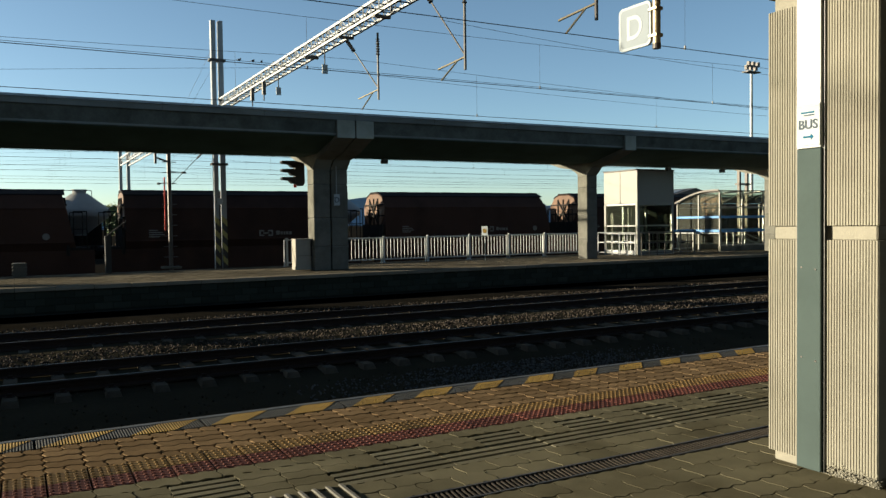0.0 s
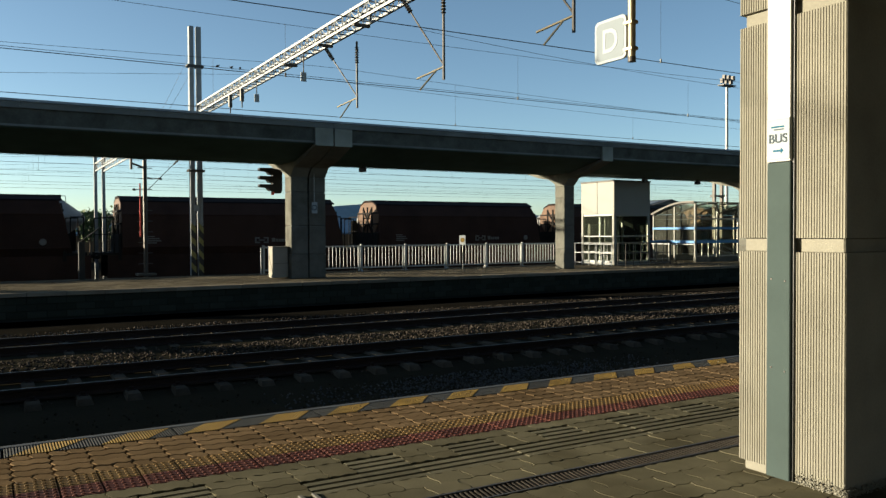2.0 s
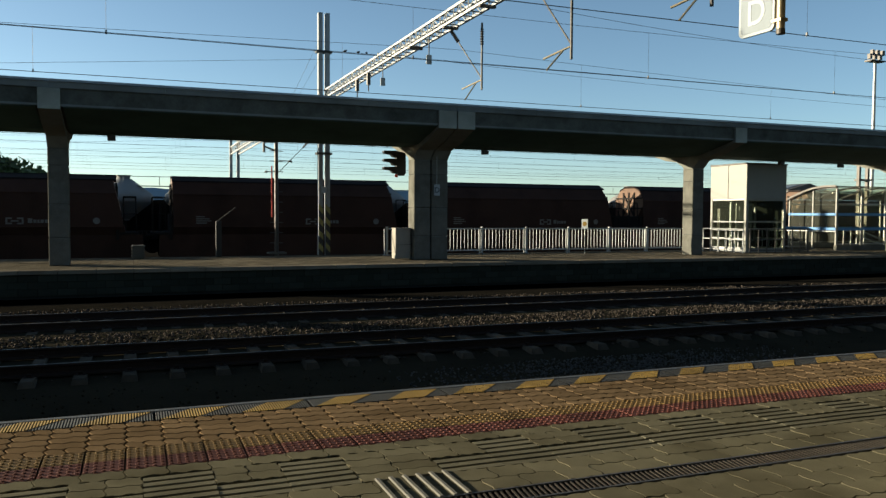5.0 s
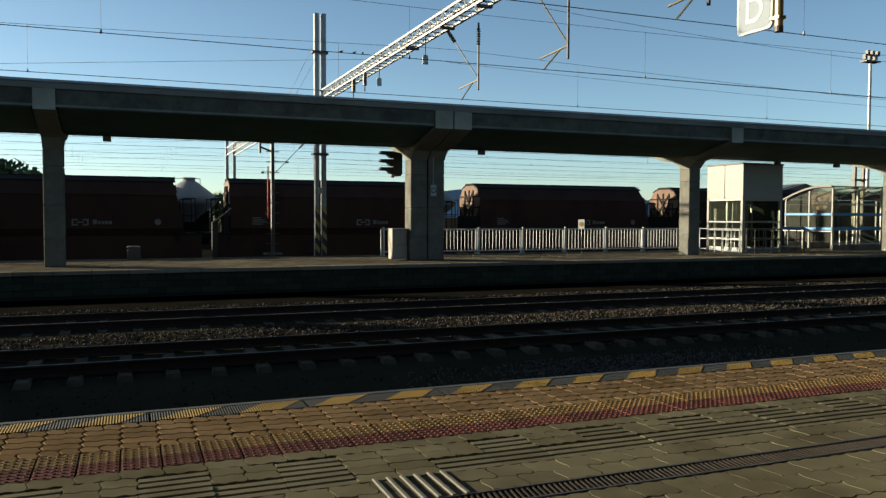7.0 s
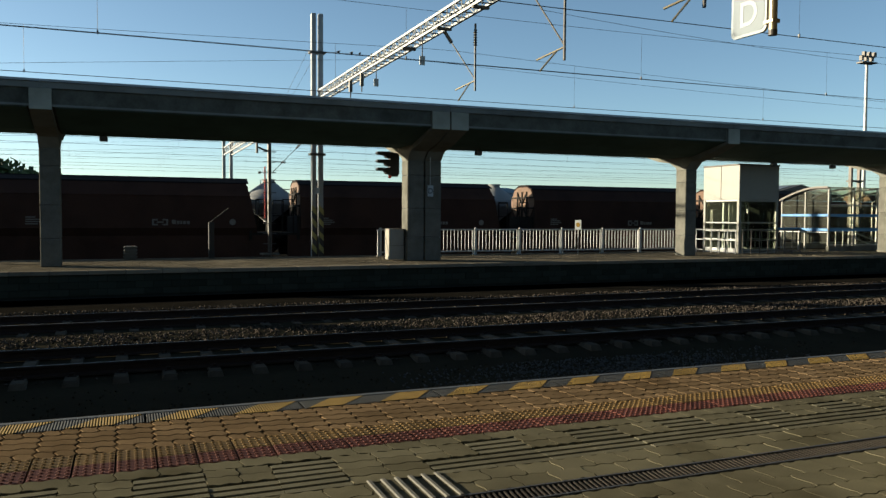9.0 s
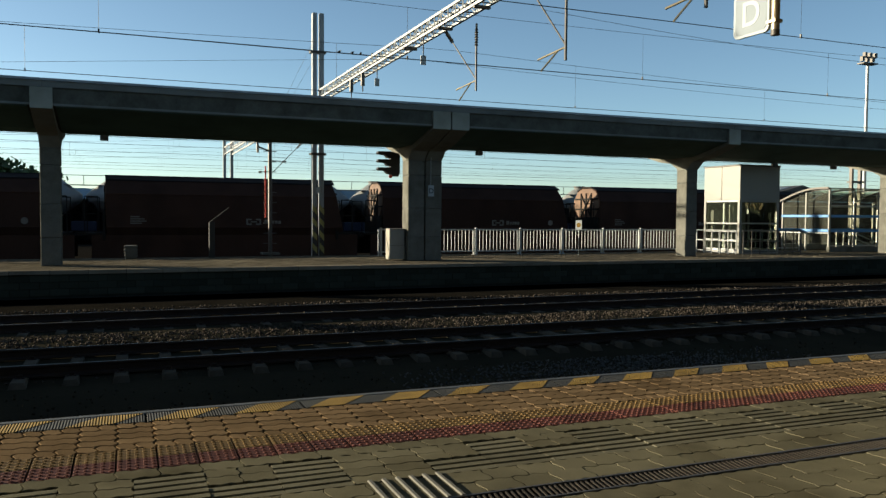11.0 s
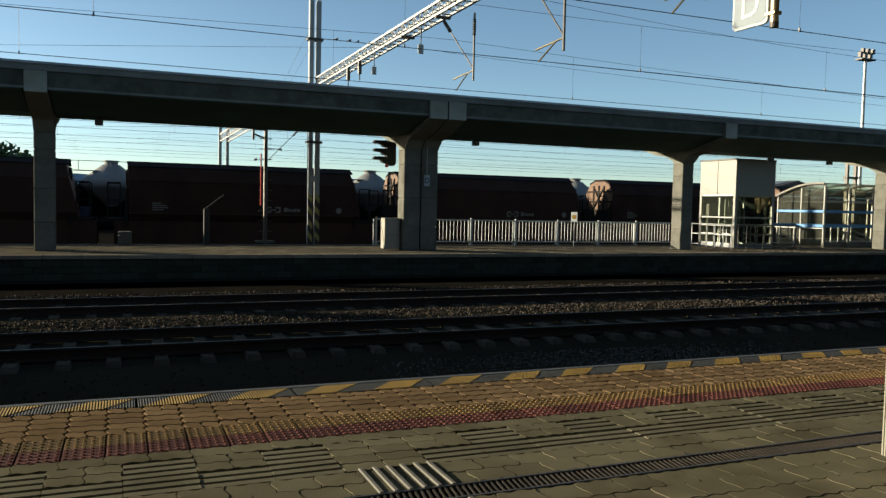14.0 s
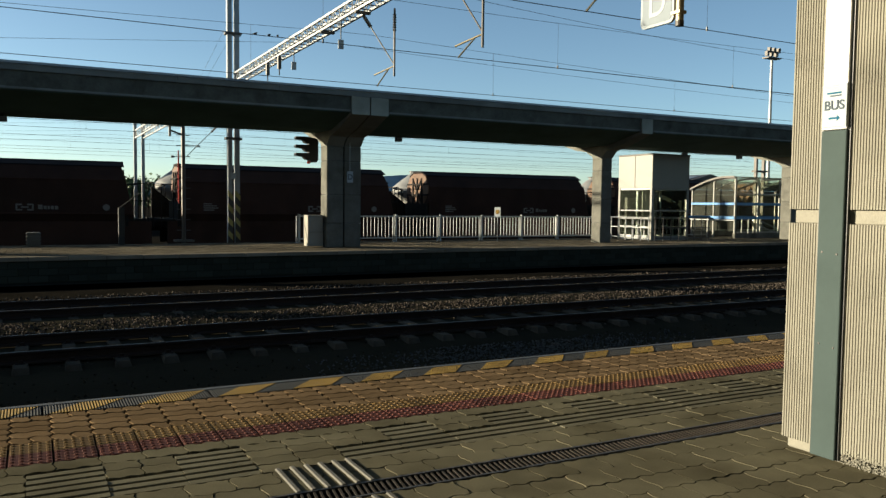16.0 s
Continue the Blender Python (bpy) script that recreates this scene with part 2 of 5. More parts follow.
RIBS = [(k / 13, 0.055 if k % 2 else 0.022) for k in range(14)]


# ---- ground, tracks and platforms ----
RAIL_Z = -0.5
TRACKS = (12.87, 17.46)
g = nb()
box(g, -2500, 2500, -300, 3500, -1.6, -0.80)
structure("ground", g, ground_mat, "dark trampled earth of the railway yard", "ground")

g = nb()
prism(g, [(6.6, -0.95), (6.6, -0.72), (10.9, -0.76), (11.75, -0.73), (12.1, -0.69), (14.5, -0.68), (16.2, -0.66), (18.7, -0.69), (19.4, -0.72), (20.1, -0.72), (20.1, -0.95)], -70, 110)
bed = structure("track_bed", g, soil, "oily dark soil and gravel beside the tracks", "track bed")


# Split off from the track bed and darkened, for the shade below the platform.
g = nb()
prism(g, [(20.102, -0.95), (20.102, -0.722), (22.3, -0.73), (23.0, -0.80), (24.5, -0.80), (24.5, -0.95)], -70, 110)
structure("verge", g, shaded_bed, "ground at the foot of the island platform, darkened for the shade there", "track bed")


def rail_profile(y):
    w, f = 0.036, 0.07
    z = RAIL_Z
    return [(y - f, z - 0.16), (y + f, z - 0.16), (y + f, z - 0.145), (y + 0.012, z - 0.12), (y + 0.012, z - 0.045), (y + w, z - 0.03), (y + w, z - 0.008),
            (y + w - 0.01, z), (y - w + 0.01, z), (y - w, z - 0.008), (y - w, z - 0.03), (y - 0.012, z - 0.045), (y - 0.012, z - 0.12), (y - f, z - 0.145)]


# one sleeper: a tapered concrete block with sloping shoulders
def sleeper_mesh():
    b = nb()
    for half, z0, z1 in ((1.3, -0.86, -0.645),):
        lo = [b.verts.new((sx * 0.15, sy * half, z0)) for sx, sy in ((-1, -1), (1, -1), (1, 1), (-1, 1))]
        hi = [b.verts.new((sx * 0.085, sy * (half - 0.12), z1)) for sx, sy in ((-1, -1), (1, -1), (1, 1), (-1, 1))]
        b.faces.new(hi)
        for k in range(4):
            b.faces.new((lo[k - 1], lo[k], hi[k], hi[k - 1]))
    return mesh_of("sleeper", b, sleeper_mat)


def clip_mesh():
    b = nb()
    box(b, -0.06, 0.06, -0.16, 0.16, -0.655, -0.635)
    for d in (-0.1, 0.1):
        box(b, -0.03, 0.03, d - 0.03, d + 0.03, -0.64, -0.60)
    return mesh_of("rail_clip", b, rail_rust)


SLEEPER, CLIP = sleeper_mesh(), clip_mesh()
rng = np.random.default_rng(5)
for k, yc in enumerate(TRACKS):
    tr = thing("railway_track", pose(0, 0, 0), "steel rails on grey concrete sleepers in dark ballast", "track", "tracks between the platforms")
    for sy in (-0.7535, 0.7535):
        part("rail", prism(nb(), rail_profile(yc + sy), -70, 110), rail_rust, tr, "rusty steel rail")
        top = nb()
        box(top, -70, 110, yc + sy - 0.02, yc + sy + 0.02, RAIL_Z - 0.004, RAIL_Z + 0.003)
        part("running_face", top, rail_shine, tr, "polished rail head")
    for n in range(-16, 80):
        at = pose(-0.066 + 0.642 * n + 0.2 * k, yc, rng.normal(0, 0.006), 0, 0, rng.normal(0, 0.4))
        sl = piece("sleeper", SLEEPER, tr, at)
        for sy in (-0.7535, 0.7535):
            piece("rail_clip", CLIP, sl, pose(0, sy, 0))


# ballast stones, scattered over the shoulders and between the rails
def stones(count, x0, x1, y0, y1, z, size, seed, keep=None):
    r = np.random.default_rng(seed)
    base = np.array([(1, 0, 0), (-1, 0, 0), (0, 1, 0), (0, -1, 0), (0, 0, 1), (0, 0, -1)], float)
    tri = np.array([(0, 2, 4), (2, 1, 4), (1, 3, 4), (3, 0, 4), (2, 0, 5), (1, 2, 5), (3, 1, 5), (0, 3, 5)])
    p = np.c_[r.uniform(x0, x1, count), r.uniform(y0, y1, count)]
    if keep is not None:
        p = p[keep(p[:, 0], p[:, 1], r)]
    n = len(p)
    s = size * r.uniform(0.5, 1.35, (n, 1, 1)) * r.uniform(0.65, 1.2, (n, 6, 1))
    a = r.uniform(0, 6.28, n)
    b = r.uniform(-0.7, 0.7, n)
    v = base[None] * s
    x, y, zz = v[..., 0], v[..., 1], v[..., 2] * 0.8
    x, zz = x * np.cos(b)[:, None] - zz * np.sin(b)[:, None], x * np.sin(b)[:, None] + zz * np.cos(b)[:, None]
    x, y = x * np.cos(a)[:, None] - y * np.sin(a)[:, None], x * np.sin(a)[:, None] + y * np.cos(a)[:, None]
    zc = (z(p[:, 0], p[:, 1]) + r.uniform(-0.012, 0.012, n))[:, None]
    v = np.stack((x + p[:, :1], y + p[:, 1:], zz + zc), -1).reshape(-1, 3)
    f = (tri[None] + 6 * np.arange(n)[:, None, None]).reshape(-1, 3)
    return v.tolist(), f.tolist()


def ballast_height(x, y):
    d = np.minimum(np.abs(y - TRACKS[0]), np.abs(y - TRACKS[1]))
    mid = np.where((y > 14.3) & (y < 16.4), 0.05 * np.sin((y - 14.3) / 2.1 * np.pi), 0)
    return -0.725 + 0.03 * (d > 0.95) + mid - np.clip(d - 1.55, 0, 1.4) * 0.10 * ((y < 11.3) | (y > 19.4)) + 0.012 * np.sin(x * 1.7) * np.cos(y * 2.1)


between = lambda x, y, r: (np.minimum(np.abs(y - TRACKS[0]), np.abs(y - TRACKS[1])) > 0.9) | (r.uniform(0, 1, len(x)) < 0.3)
verts, faces = stones(30000, -7, 24, 11.9, 19.2, ballast_height, 0.031, 11, between)
tagged(stuff_mesh("ballast", verts, faces, stone), "brown crushed-stone ballast between the rails", "ballast", "", "stuff")
verts, faces = stones(14000, 24, 60, 11.9, 19.2, ballast_height, 0.042, 12, between)
tagged(stuff_mesh("ballast", verts, faces, stone), "brown crushed-stone ballast further along the tracks", "ballast", "", "stuff")
verts, faces = stones(5200, -7, 40, 19.1, 20.6, lambda x, y: -0.70 + 0 * x, 0.034, 15)
tagged(stuff_mesh("ballast", verts, faces, stone), "sunlit brown ballast shoulder below the island platform", "ballast", "", "stuff")
patch = lambda x, y, r: r.uniform(0, 1, len(x)) < np.exp(-(((x - 7.2) / 2.4) ** 2 + ((y - 10.3) / 0.8) ** 2))
verts, faces = stones(9000, 3.5, 11, 8.8, 11.2, lambda x, y: -0.745 + 0 * x, 0.02, 13, patch)
tagged(stuff_mesh("loose_gravel", verts, faces, material("grey_gravel", (0.060, 0.064, 0.066), 0.85, scale=2, fine=50, islands=0.3)), "patch of loose grey gravel beside the track", "gravel", "", "stuff")
verts, faces = stones(2500, -7, 30, 6.9, 11.3, lambda x, y: -0.73 + 0 * x, 0.02, 14)
tagged(stuff_mesh("loose_gravel", verts, faces, soil), "scattered dark stones on the soil", "gravel", "", "stuff")

# the near platform
g = nb()
box(g, -70, 110, -9, 6.70, -0.95, -0.035)
near_floor = structure("floor", g, joint_mat, "paved station platform", "platform")
for y0, y1 in ((-3.0, 3.872), (4.087, 4.472), (5.057, 5.219)):
    g = nb()
    box(g, -6.3, 37.0, y0 + 0.003, y1 - 0.003, -0.034, -0.0065)
    structure("joint_filling", g, joint_sand_mat, "sand swept into the joints of the paving", "paving")
g = nb()
box(g, -70, 110, 6.705, 6.79, -0.95, 0.002, 0.012)
structure("platform_edge", g, lip_mat, "worn concrete lip of the platform, skylight put into its bluish grey", "platform edge")

# the opposite platform
FAR_0, FAR_1 = 24.4, 31.0
g = nb()
box(g, -70, 110, FAR_0 + 0.12, FAR_1, -0.95, -0.014)
structure("platform", g, joint_mat, "worn tan paving of the island platform", "platform")
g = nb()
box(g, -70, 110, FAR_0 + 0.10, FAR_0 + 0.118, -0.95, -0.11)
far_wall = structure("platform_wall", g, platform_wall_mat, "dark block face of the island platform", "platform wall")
for n in range(-10, 60):
    g = nb()
    box(g, n * 1.0 + 0.006, n * 1.0 + 0.994, FAR_0, FAR_0 + 0.45, -0.11, 0.004, 0.01)
    part("coping_slab", g, coping_mat, far_wall)
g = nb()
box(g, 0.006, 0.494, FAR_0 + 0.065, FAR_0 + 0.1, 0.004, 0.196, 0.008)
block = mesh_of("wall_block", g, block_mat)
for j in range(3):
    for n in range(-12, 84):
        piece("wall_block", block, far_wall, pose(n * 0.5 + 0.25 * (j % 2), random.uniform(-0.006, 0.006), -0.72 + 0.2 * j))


def flat_stones(x0, x1, y0, y1, w, d, seed):
    """Plain paving stones with open joints, as one sheet."""
    r = np.random.default_rng(seed)
    nx, ny = int((x1 - x0) / w), int((y1 - y0) / d)
    i, j = np.meshgrid(np.arange(nx), np.arange(ny))
    x = (x0 + w * i + 0.5 * w * (j % 2)).ravel()
    y = (y0 + d * j).ravel()
    z = r.uniform(-0.004, 0.003, len(x))
    e = 0.006
    top = np.stack([np.stack((x + a, y + c, z), -1) for a, c in ((e, e), (w - e, e), (w - e, d - e), (e, d - e))], 1)
    low = top.copy()
    low[..., 2] = -0.03
    v = np.concatenate((top, low), 1).reshape(-1, 3)
    q = np.array([(0, 1, 2, 3), (0, 4, 5, 1), (1, 5, 6, 2), (2, 6, 7, 3), (3, 7, 4, 0)])
    f = (q[None] + 8 * np.arange(len(x))[:, None, None]).reshape(-1, 4)
    return v.tolist(), f.tolist()


verts, faces = flat_stones(-30, 60, FAR_0 + 0.46, FAR_1, 0.4, 0.2, 21)
tagged(stuff_mesh("paver", verts, faces, far_paver), "worn tan paving stones of the island platform", "paving", "", "stuff")
verts, faces = flat_stones(-40, 40, -9, -3.0, 0.25, 0.2, 22)
tagged(stuff_mesh("paver", verts, faces, paver_grey), "grey-tan paving stones of the near platform", "paving", "", "stuff")

# ---- canopy of the island platform ----
COL_Y = 26.85
FACE_Y = 24.2
BACK_Y = 2 * COL_Y - FACE_Y
COLS = (-74.1, -62.1, -50.1, -38.1, -26.1, -14.1, -2.12, 10.02, 21.93, 33.9, 45.9, 57.9, 69.9)
canopy = thing("platform_canopy", pose(0, 0, 0), "long grey concrete platform canopy on columns", "canopy")
roof_profile = [(FACE_Y, 4.56), (FACE_Y, 5.12), (COL_Y, 4.75), (BACK_Y, 5.12), (BACK_Y, 4.56), (COL_Y + 0.75, 4.14), (COL_Y - 0.75, 4.14)]
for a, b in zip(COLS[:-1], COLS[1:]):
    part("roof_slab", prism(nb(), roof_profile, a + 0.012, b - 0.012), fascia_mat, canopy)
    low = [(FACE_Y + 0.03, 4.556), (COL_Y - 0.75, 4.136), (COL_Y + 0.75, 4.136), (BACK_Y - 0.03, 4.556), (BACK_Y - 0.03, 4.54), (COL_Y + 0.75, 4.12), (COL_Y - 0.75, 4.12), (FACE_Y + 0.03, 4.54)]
    part("soffit", prism(nb(), low, a + 0.35, b - 0.35), soffit_mat, canopy, "soffit with its shade put into a dark green colour")
    for y in (FACE_Y, BACK_Y):
        s = 1 if y == BACK_Y else -1
        n = 4
        for k in range(n):
            u0, u1 = a + (b - a) * k / n, a + (b - a) * (k + 1) / n
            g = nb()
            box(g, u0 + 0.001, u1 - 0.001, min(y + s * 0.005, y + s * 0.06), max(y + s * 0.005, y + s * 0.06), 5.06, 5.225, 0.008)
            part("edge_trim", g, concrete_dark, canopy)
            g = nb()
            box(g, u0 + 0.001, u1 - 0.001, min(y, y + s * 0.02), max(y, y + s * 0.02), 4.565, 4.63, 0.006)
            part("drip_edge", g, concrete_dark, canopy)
            g = nb()
            box(g, u0 + 0.002, u1 - 0.002, min(y - s * 0.3, y + s * 0.09), max(y - s * 0.3, y + s * 0.09), 5.232, 5.31, 0.01)
            part("flashing", g, flashing_mat, canopy, "grey sheet-metal flashing")


def column(x, double):
    c = thing("canopy_column", pose(x, COL_Y, 0), "double concrete canopy column with flared head" if double else "square concrete canopy column with flared head", "column", "columns of the canopy")
    for cx in ((-0.335, 0.335) if double else (0,)):
        h = 0.312 if double else 0.28
        z = 0.0
        for k, top in enumerate((0.86, 1.88, 3.07, 3.6)):
            g = nb()
            box(g, cx - h, cx + h, -0.32, 0.32, z + 0.006, top - 0.006, 0.02)
            part("shaft_block", g, concrete, c)
            z = top
        g = nb()
        box(g, cx - h + 0.03, cx + h - 0.03, -0.29, 0.29, 0.002, 3.6)
        part("shaft_core", g, concrete_dark, c)
        w = 0.28
        f = FACE_Y - COL_Y
        prof = [(-0.31, 3.602), (-0.335, 3.64), (-0.65, 3.92), (f * 0.6, 4.12), (f - 0.09, 4.5), (f - 0.09, 5.05), (-f + 0.09, 5.05), (-f + 0.09, 4.42), (2.25, 4.24), (1.5, 4.03), (0.75, 3.92), (0.335, 3.7), (0.31, 3.602)]
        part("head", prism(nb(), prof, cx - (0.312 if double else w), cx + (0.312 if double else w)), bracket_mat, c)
        # The boss holds in its paler colour the skylight that this end catches.
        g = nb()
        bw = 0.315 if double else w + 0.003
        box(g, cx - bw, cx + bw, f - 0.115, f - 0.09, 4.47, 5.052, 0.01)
        part("boss", g, head_mat, c, "pale end face of the roof bracket, skylight put into its colour")
    return c


for x in COLS:
    column(x, abs(x - 10.02) < 0.1 or abs(x - 45.9) < 0.1)

small = thing("letter_sign", pose(10.2, COL_Y - 0.42, 0), "small white letter D plate on a thin pole by the column", "sign", "letter signs")
g = nb()
rod(g, (0, 0, 2.4), (0, 0, 4.2), 0.02, 8)
part("pole", g, galv, small)
g = nb()
box(g, -0.11, 0.11, -0.035, -0.022, 2.32, 2.72, 0.004)
part("plate", g, sign_white, small)
SMALL_SIGN = small
for x in (-0.6, 12.2, 26.5, 30.0):
    lamp = thing("loudspeaker", pose(x, COL_Y - 0.2, 3.98), "small dark loudspeaker under the canopy", "loudspeaker", "loudspeakers under the canopy")
    g = nb()
    box(g, -0.12, 0.12, -0.1, 0.1, -0.1, 0.06, 0.02)
    part("horn", g, steel_dark, lamp)
    g = nb()
    rod(g, (0, 0, 0.05), (0, 0, 0.15), 0.02, 6)
    part("bracket", g, steel_dark, lamp)

# ---- the passing freight train ----
PITCH = 13.23
TRAIN_Y = 40.4
WAGONS = []


def octagon(k=1.0):
    half = [(0.80, 0.80), (1.25, 1.15), (1.45, 1.5), (1.45, 3.05), (1.02, 3.66), (0.55, 3.84)]
    return [(-u * k, z) for u, z in half] + [(u * k, z) for u, z in reversed(half)]


def wagon(label):
    w = thing("hopper_wagon", pose(0, TRAIN_Y, RAIL_Z), label, "freight wagon", "wagons of the passing train")
    x0, x1 = 0.98, PITCH - 1.55
    def raked(b):
        """The rear end leans: its foot reaches further back than its head."""
        for v in b.verts:
            if v.co.x > x1 - 0.1:
                v.co.x += (3.2 - v.co.z) * 0.22
        return b
    body = part("body", raked(prism(nb(), octagon(), x0, x1)), wagon_paint, w)
    for s in (-1, 1):
        part("roof_flap", prism(nb(), [(s * 1.06, 3.64), (s * 1.04, 3.70), (s * 0.5, 3.90), (s * 0.5, 3.86)], x0 - 0.03, x1 + 0.03), wagon_roof, w)
    part("roof_ridge", prism(nb(), [(-0.56, 3.845), (-0.5, 3.93), (0.5, 3.93), (0.56, 3.845)], x0 - 0.05, x1 + 0.05), wagon_roof, w)
    for z in (1.5, 3.03):
        g = nb()
        box(g, x0 + 0.01, x1 - 0.01, -1.475, -1.452, z - 0.03, z + 0.03, 0.01)
        part("side_rail", g, wagon_paint, w)
    for e, s in ((x0, -1), (x1, 1)):
        g = nb()
        half = [(0.3, 1.72), (1.0, 2.25), (1.38, 2.75), (1.4, 3.08), (1.0, 3.62), (0.53, 3.8)]
        prism(g, [(-u, z) for u, z in half] + [(u, z) for u, z in reversed(half)], e + s * 0.004 if s > 0 else e - 0.03, e + 0.03 if s > 0 else e - 0.004)
        raked(g)
        plate = part("end_plate", g, wagon_end, w, "weathered end wall")
        for u in (-0.55, 0.0, 0.55):
            g = nb()
            box(g, e + s * 0.04 - 0.04, e + s * 0.04 + 0.04, u - 0.05, u + 0.05, 1.5, 3.55)
            part("end_post", g, wagon_black, w)
        for z in (2.0, 2.6, 3.2):
            g = nb()
            box(g, e + s * 0.05 - 0.05, e + s * 0.05 + 0.05, -1.3, 1.3, z - 0.04, z + 0.04)
            part("end_beam", g, wagon_black, w)
        g = nb()
        rod(g, (e + s * 0.06, -0.95, 1.7), (e + s * 0.06, 0.5, 3.4), 0.05, 6)
        rod(g, (e + s * 0.06, 0.95, 1.7), (e + s * 0.06, -0.5, 3.4), 0.05, 6)
        part("end_brace", g, wagon_black, w)
        # Black box added to stand for the shadow over the lower end.
        g = nb()
        xa, xb = sorted((e + s * 0.035, e + s * 0.16))
        box(g, xa, xb, -1.38, 1.38, 0.9, 2.12, 0.01)
        part("lower_bulkhead", g, wagon_black, w)
        g = nb()
        xa, xb = sorted((e + s * 0.165, e + s * 1.0))
        box(g, xa, xb, -1.35, 1.35, 1.15, 1.25)
        part("platform", g, wagon_black, w)
        g = nb()
        for u in (-1.3, 1.3):
            g = nb()
            for xx in (e + s * 0.35, e + s * 0.9):
                rod(g, (xx, u, 1.2), (xx, u, 2.9), 0.025, 6)
            rod(g, (e + s * 0.35, u, 2.9), (e + s * 0.9, u, 2.9), 0.025, 6)
            rod(g, (e + s * 0.35, u, 2.1), (e + s * 0.9, u, 2.1), 0.02, 6)
            part("handrail", g, wagon_black, w)
        for u in (-0.87, 0.87):
            g = nb()
            rod(g, (e + s * 0.9, u, 1.05), (e + s * 1.18, u, 1.05), 0.09, 10)
            rod(g, (e + s * 1.16, u, 1.05), (e + s * 1.2, u, 1.05), 0.2, 12)
            part("buffer", g, wagon_black, w)
    g = nb()
    for s in (-1, 1):
        box(g, 0.4, PITCH - 0.4, s * 1.1 - 0.08, s * 1.1 + 0.08, 0.75, 1.14)
    for u in (0.5, 2.6, 6.4, 10.2, 12.3):
        box(g, u - 0.1, u + 0.1, -1.02, 1.02, 0.80, 1.12)
    part("underframe", g, wagon_black, w)
    g = nb()
    prism(g, [(-0.55, 0.3), (-0.75, 0.85), (0.75, 0.85), (0.55, 0.3)], 3.9, PITCH - 3.9)
    part("brake_gear", g, wagon_black, w)
    # Added sheets that close off the lit ground and keep the underside dark.
    for s in (-1, 1):
        g = nb()
        prism(g, [(s * 1.28, 1.14), (s * 1.30, 1.14), (s * 1.22, 0.05), (s * 1.20, 0.05)], 0.35, PITCH - 0.35)
        part("side_skirt", g, wagon_paint, w)
    for u0, u1 in ((3.6, 6.4), (6.8, 9.6)):
        g = nb()
        prism(g, [(u0, 1.3), (u1, 1.3), (u1 - 0.6, 0.4), (u0 + 0.6, 0.4)], -1.15, 1.15, "y")
        part("chute", g, wagon_black, w)
    for c in (2.55, PITCH - 2.55):
        g = nb()
        for s in (-1, 1):
            prism(g, [(c - 1.3, 0.55), (c - 1.3, 0.72), (c - 0.4, 0.85), (c + 0.4, 0.85), (c + 1.3, 0.72), (c + 1.3, 0.55), (c + 0.4, 0.38), (c - 0.4, 0.38)], s * 1.02 - 0.06, s * 1.02 + 0.06, "y")
        box(g, c - 0.25, c + 0.25, -1.0, 1.0, 0.45, 0.7)
        bogie = part("bogie", g, wagon_black, w)
        for ax in (-0.9, 0.9):
            for s in (-0.75, 0.75):
                g = nb()
                rod(g, (c + ax, s - 0.06, 0.46), (c + ax, s + 0.06, 0.46), 0.46, 24)
                rod(g, (c + ax, s - 0.12, 0.46), (c + ax, s + 0.12, 0.46), 0.12, 12)
                part("wheel", g, rail_rust, bogie)
    # plain shapes in place of the painted mark and lettering
    g = nb()
    y = -1.462
    for a, b, z0, z1 in ((8.55, 8.62, 1.62, 1.92), (9.18, 9.25, 1.62, 1.92), (8.62, 8.80, 1.62, 1.69), (9.0, 9.18, 1.62, 1.69), (8.62, 8.80, 1.85, 1.92), (9.0, 9.18, 1.85, 1.92), (8.75, 9.05, 1.74, 1.80)):
        box(g, a, b, y, y + 0.01, z0, z1)
    bars = g
    for k, (a, b) in enumerate(((9.42, 9.60), (9.64, 9.76), (9.80, 9.88), (9.92, 10.05), (10.09, 10.22))):
        box(bars, a, b, y, y + 0.01, 1.68, 1.88 if k == 0 else 1.83)
    bmesh.ops.translate(bars, verts=bars.verts[:], vec=(-1.3, 0, 0))
    tagged(part("painted_mark", bars, lettering, w, "faded white painted mark"), kind="stuff")
    g = nb()
    rod(g, (10.9, y, 1.78), (10.9, y + 0.01, 1.78), 0.15, 16)
    part("round_mark", g, lettering, w)
    g = nb()
    for k in range(4):
        box(g, 2.0, 2.0 + (0.5, 0.7, 0.62, 0.4)[k], y, y + 0.01, 1.66 + 0.1 * k, 1.71 + 0.1 * k)
    tagged(part("data_panel", g, lettering, w), kind="stuff")
    return w


first = wagon("oxide-red hopper wagon with sooty roof, rolling")
WAGONS.append(first)
for n in range(1, 13):
    WAGONS.append(copy_thing(first, pose(PITCH * n, TRAIN_Y, RAIL_Z)))

# ---- near pillar ----
PX, PY0, PY1, PD = 4.50, 2.745, 3.51, 0.71
pillar = thing("ribbed_pillar", pose(PX, PY0, 0), "ribbed concrete pillar with a green-grey cover strip", "pillar")
LY = PY1 - PY0


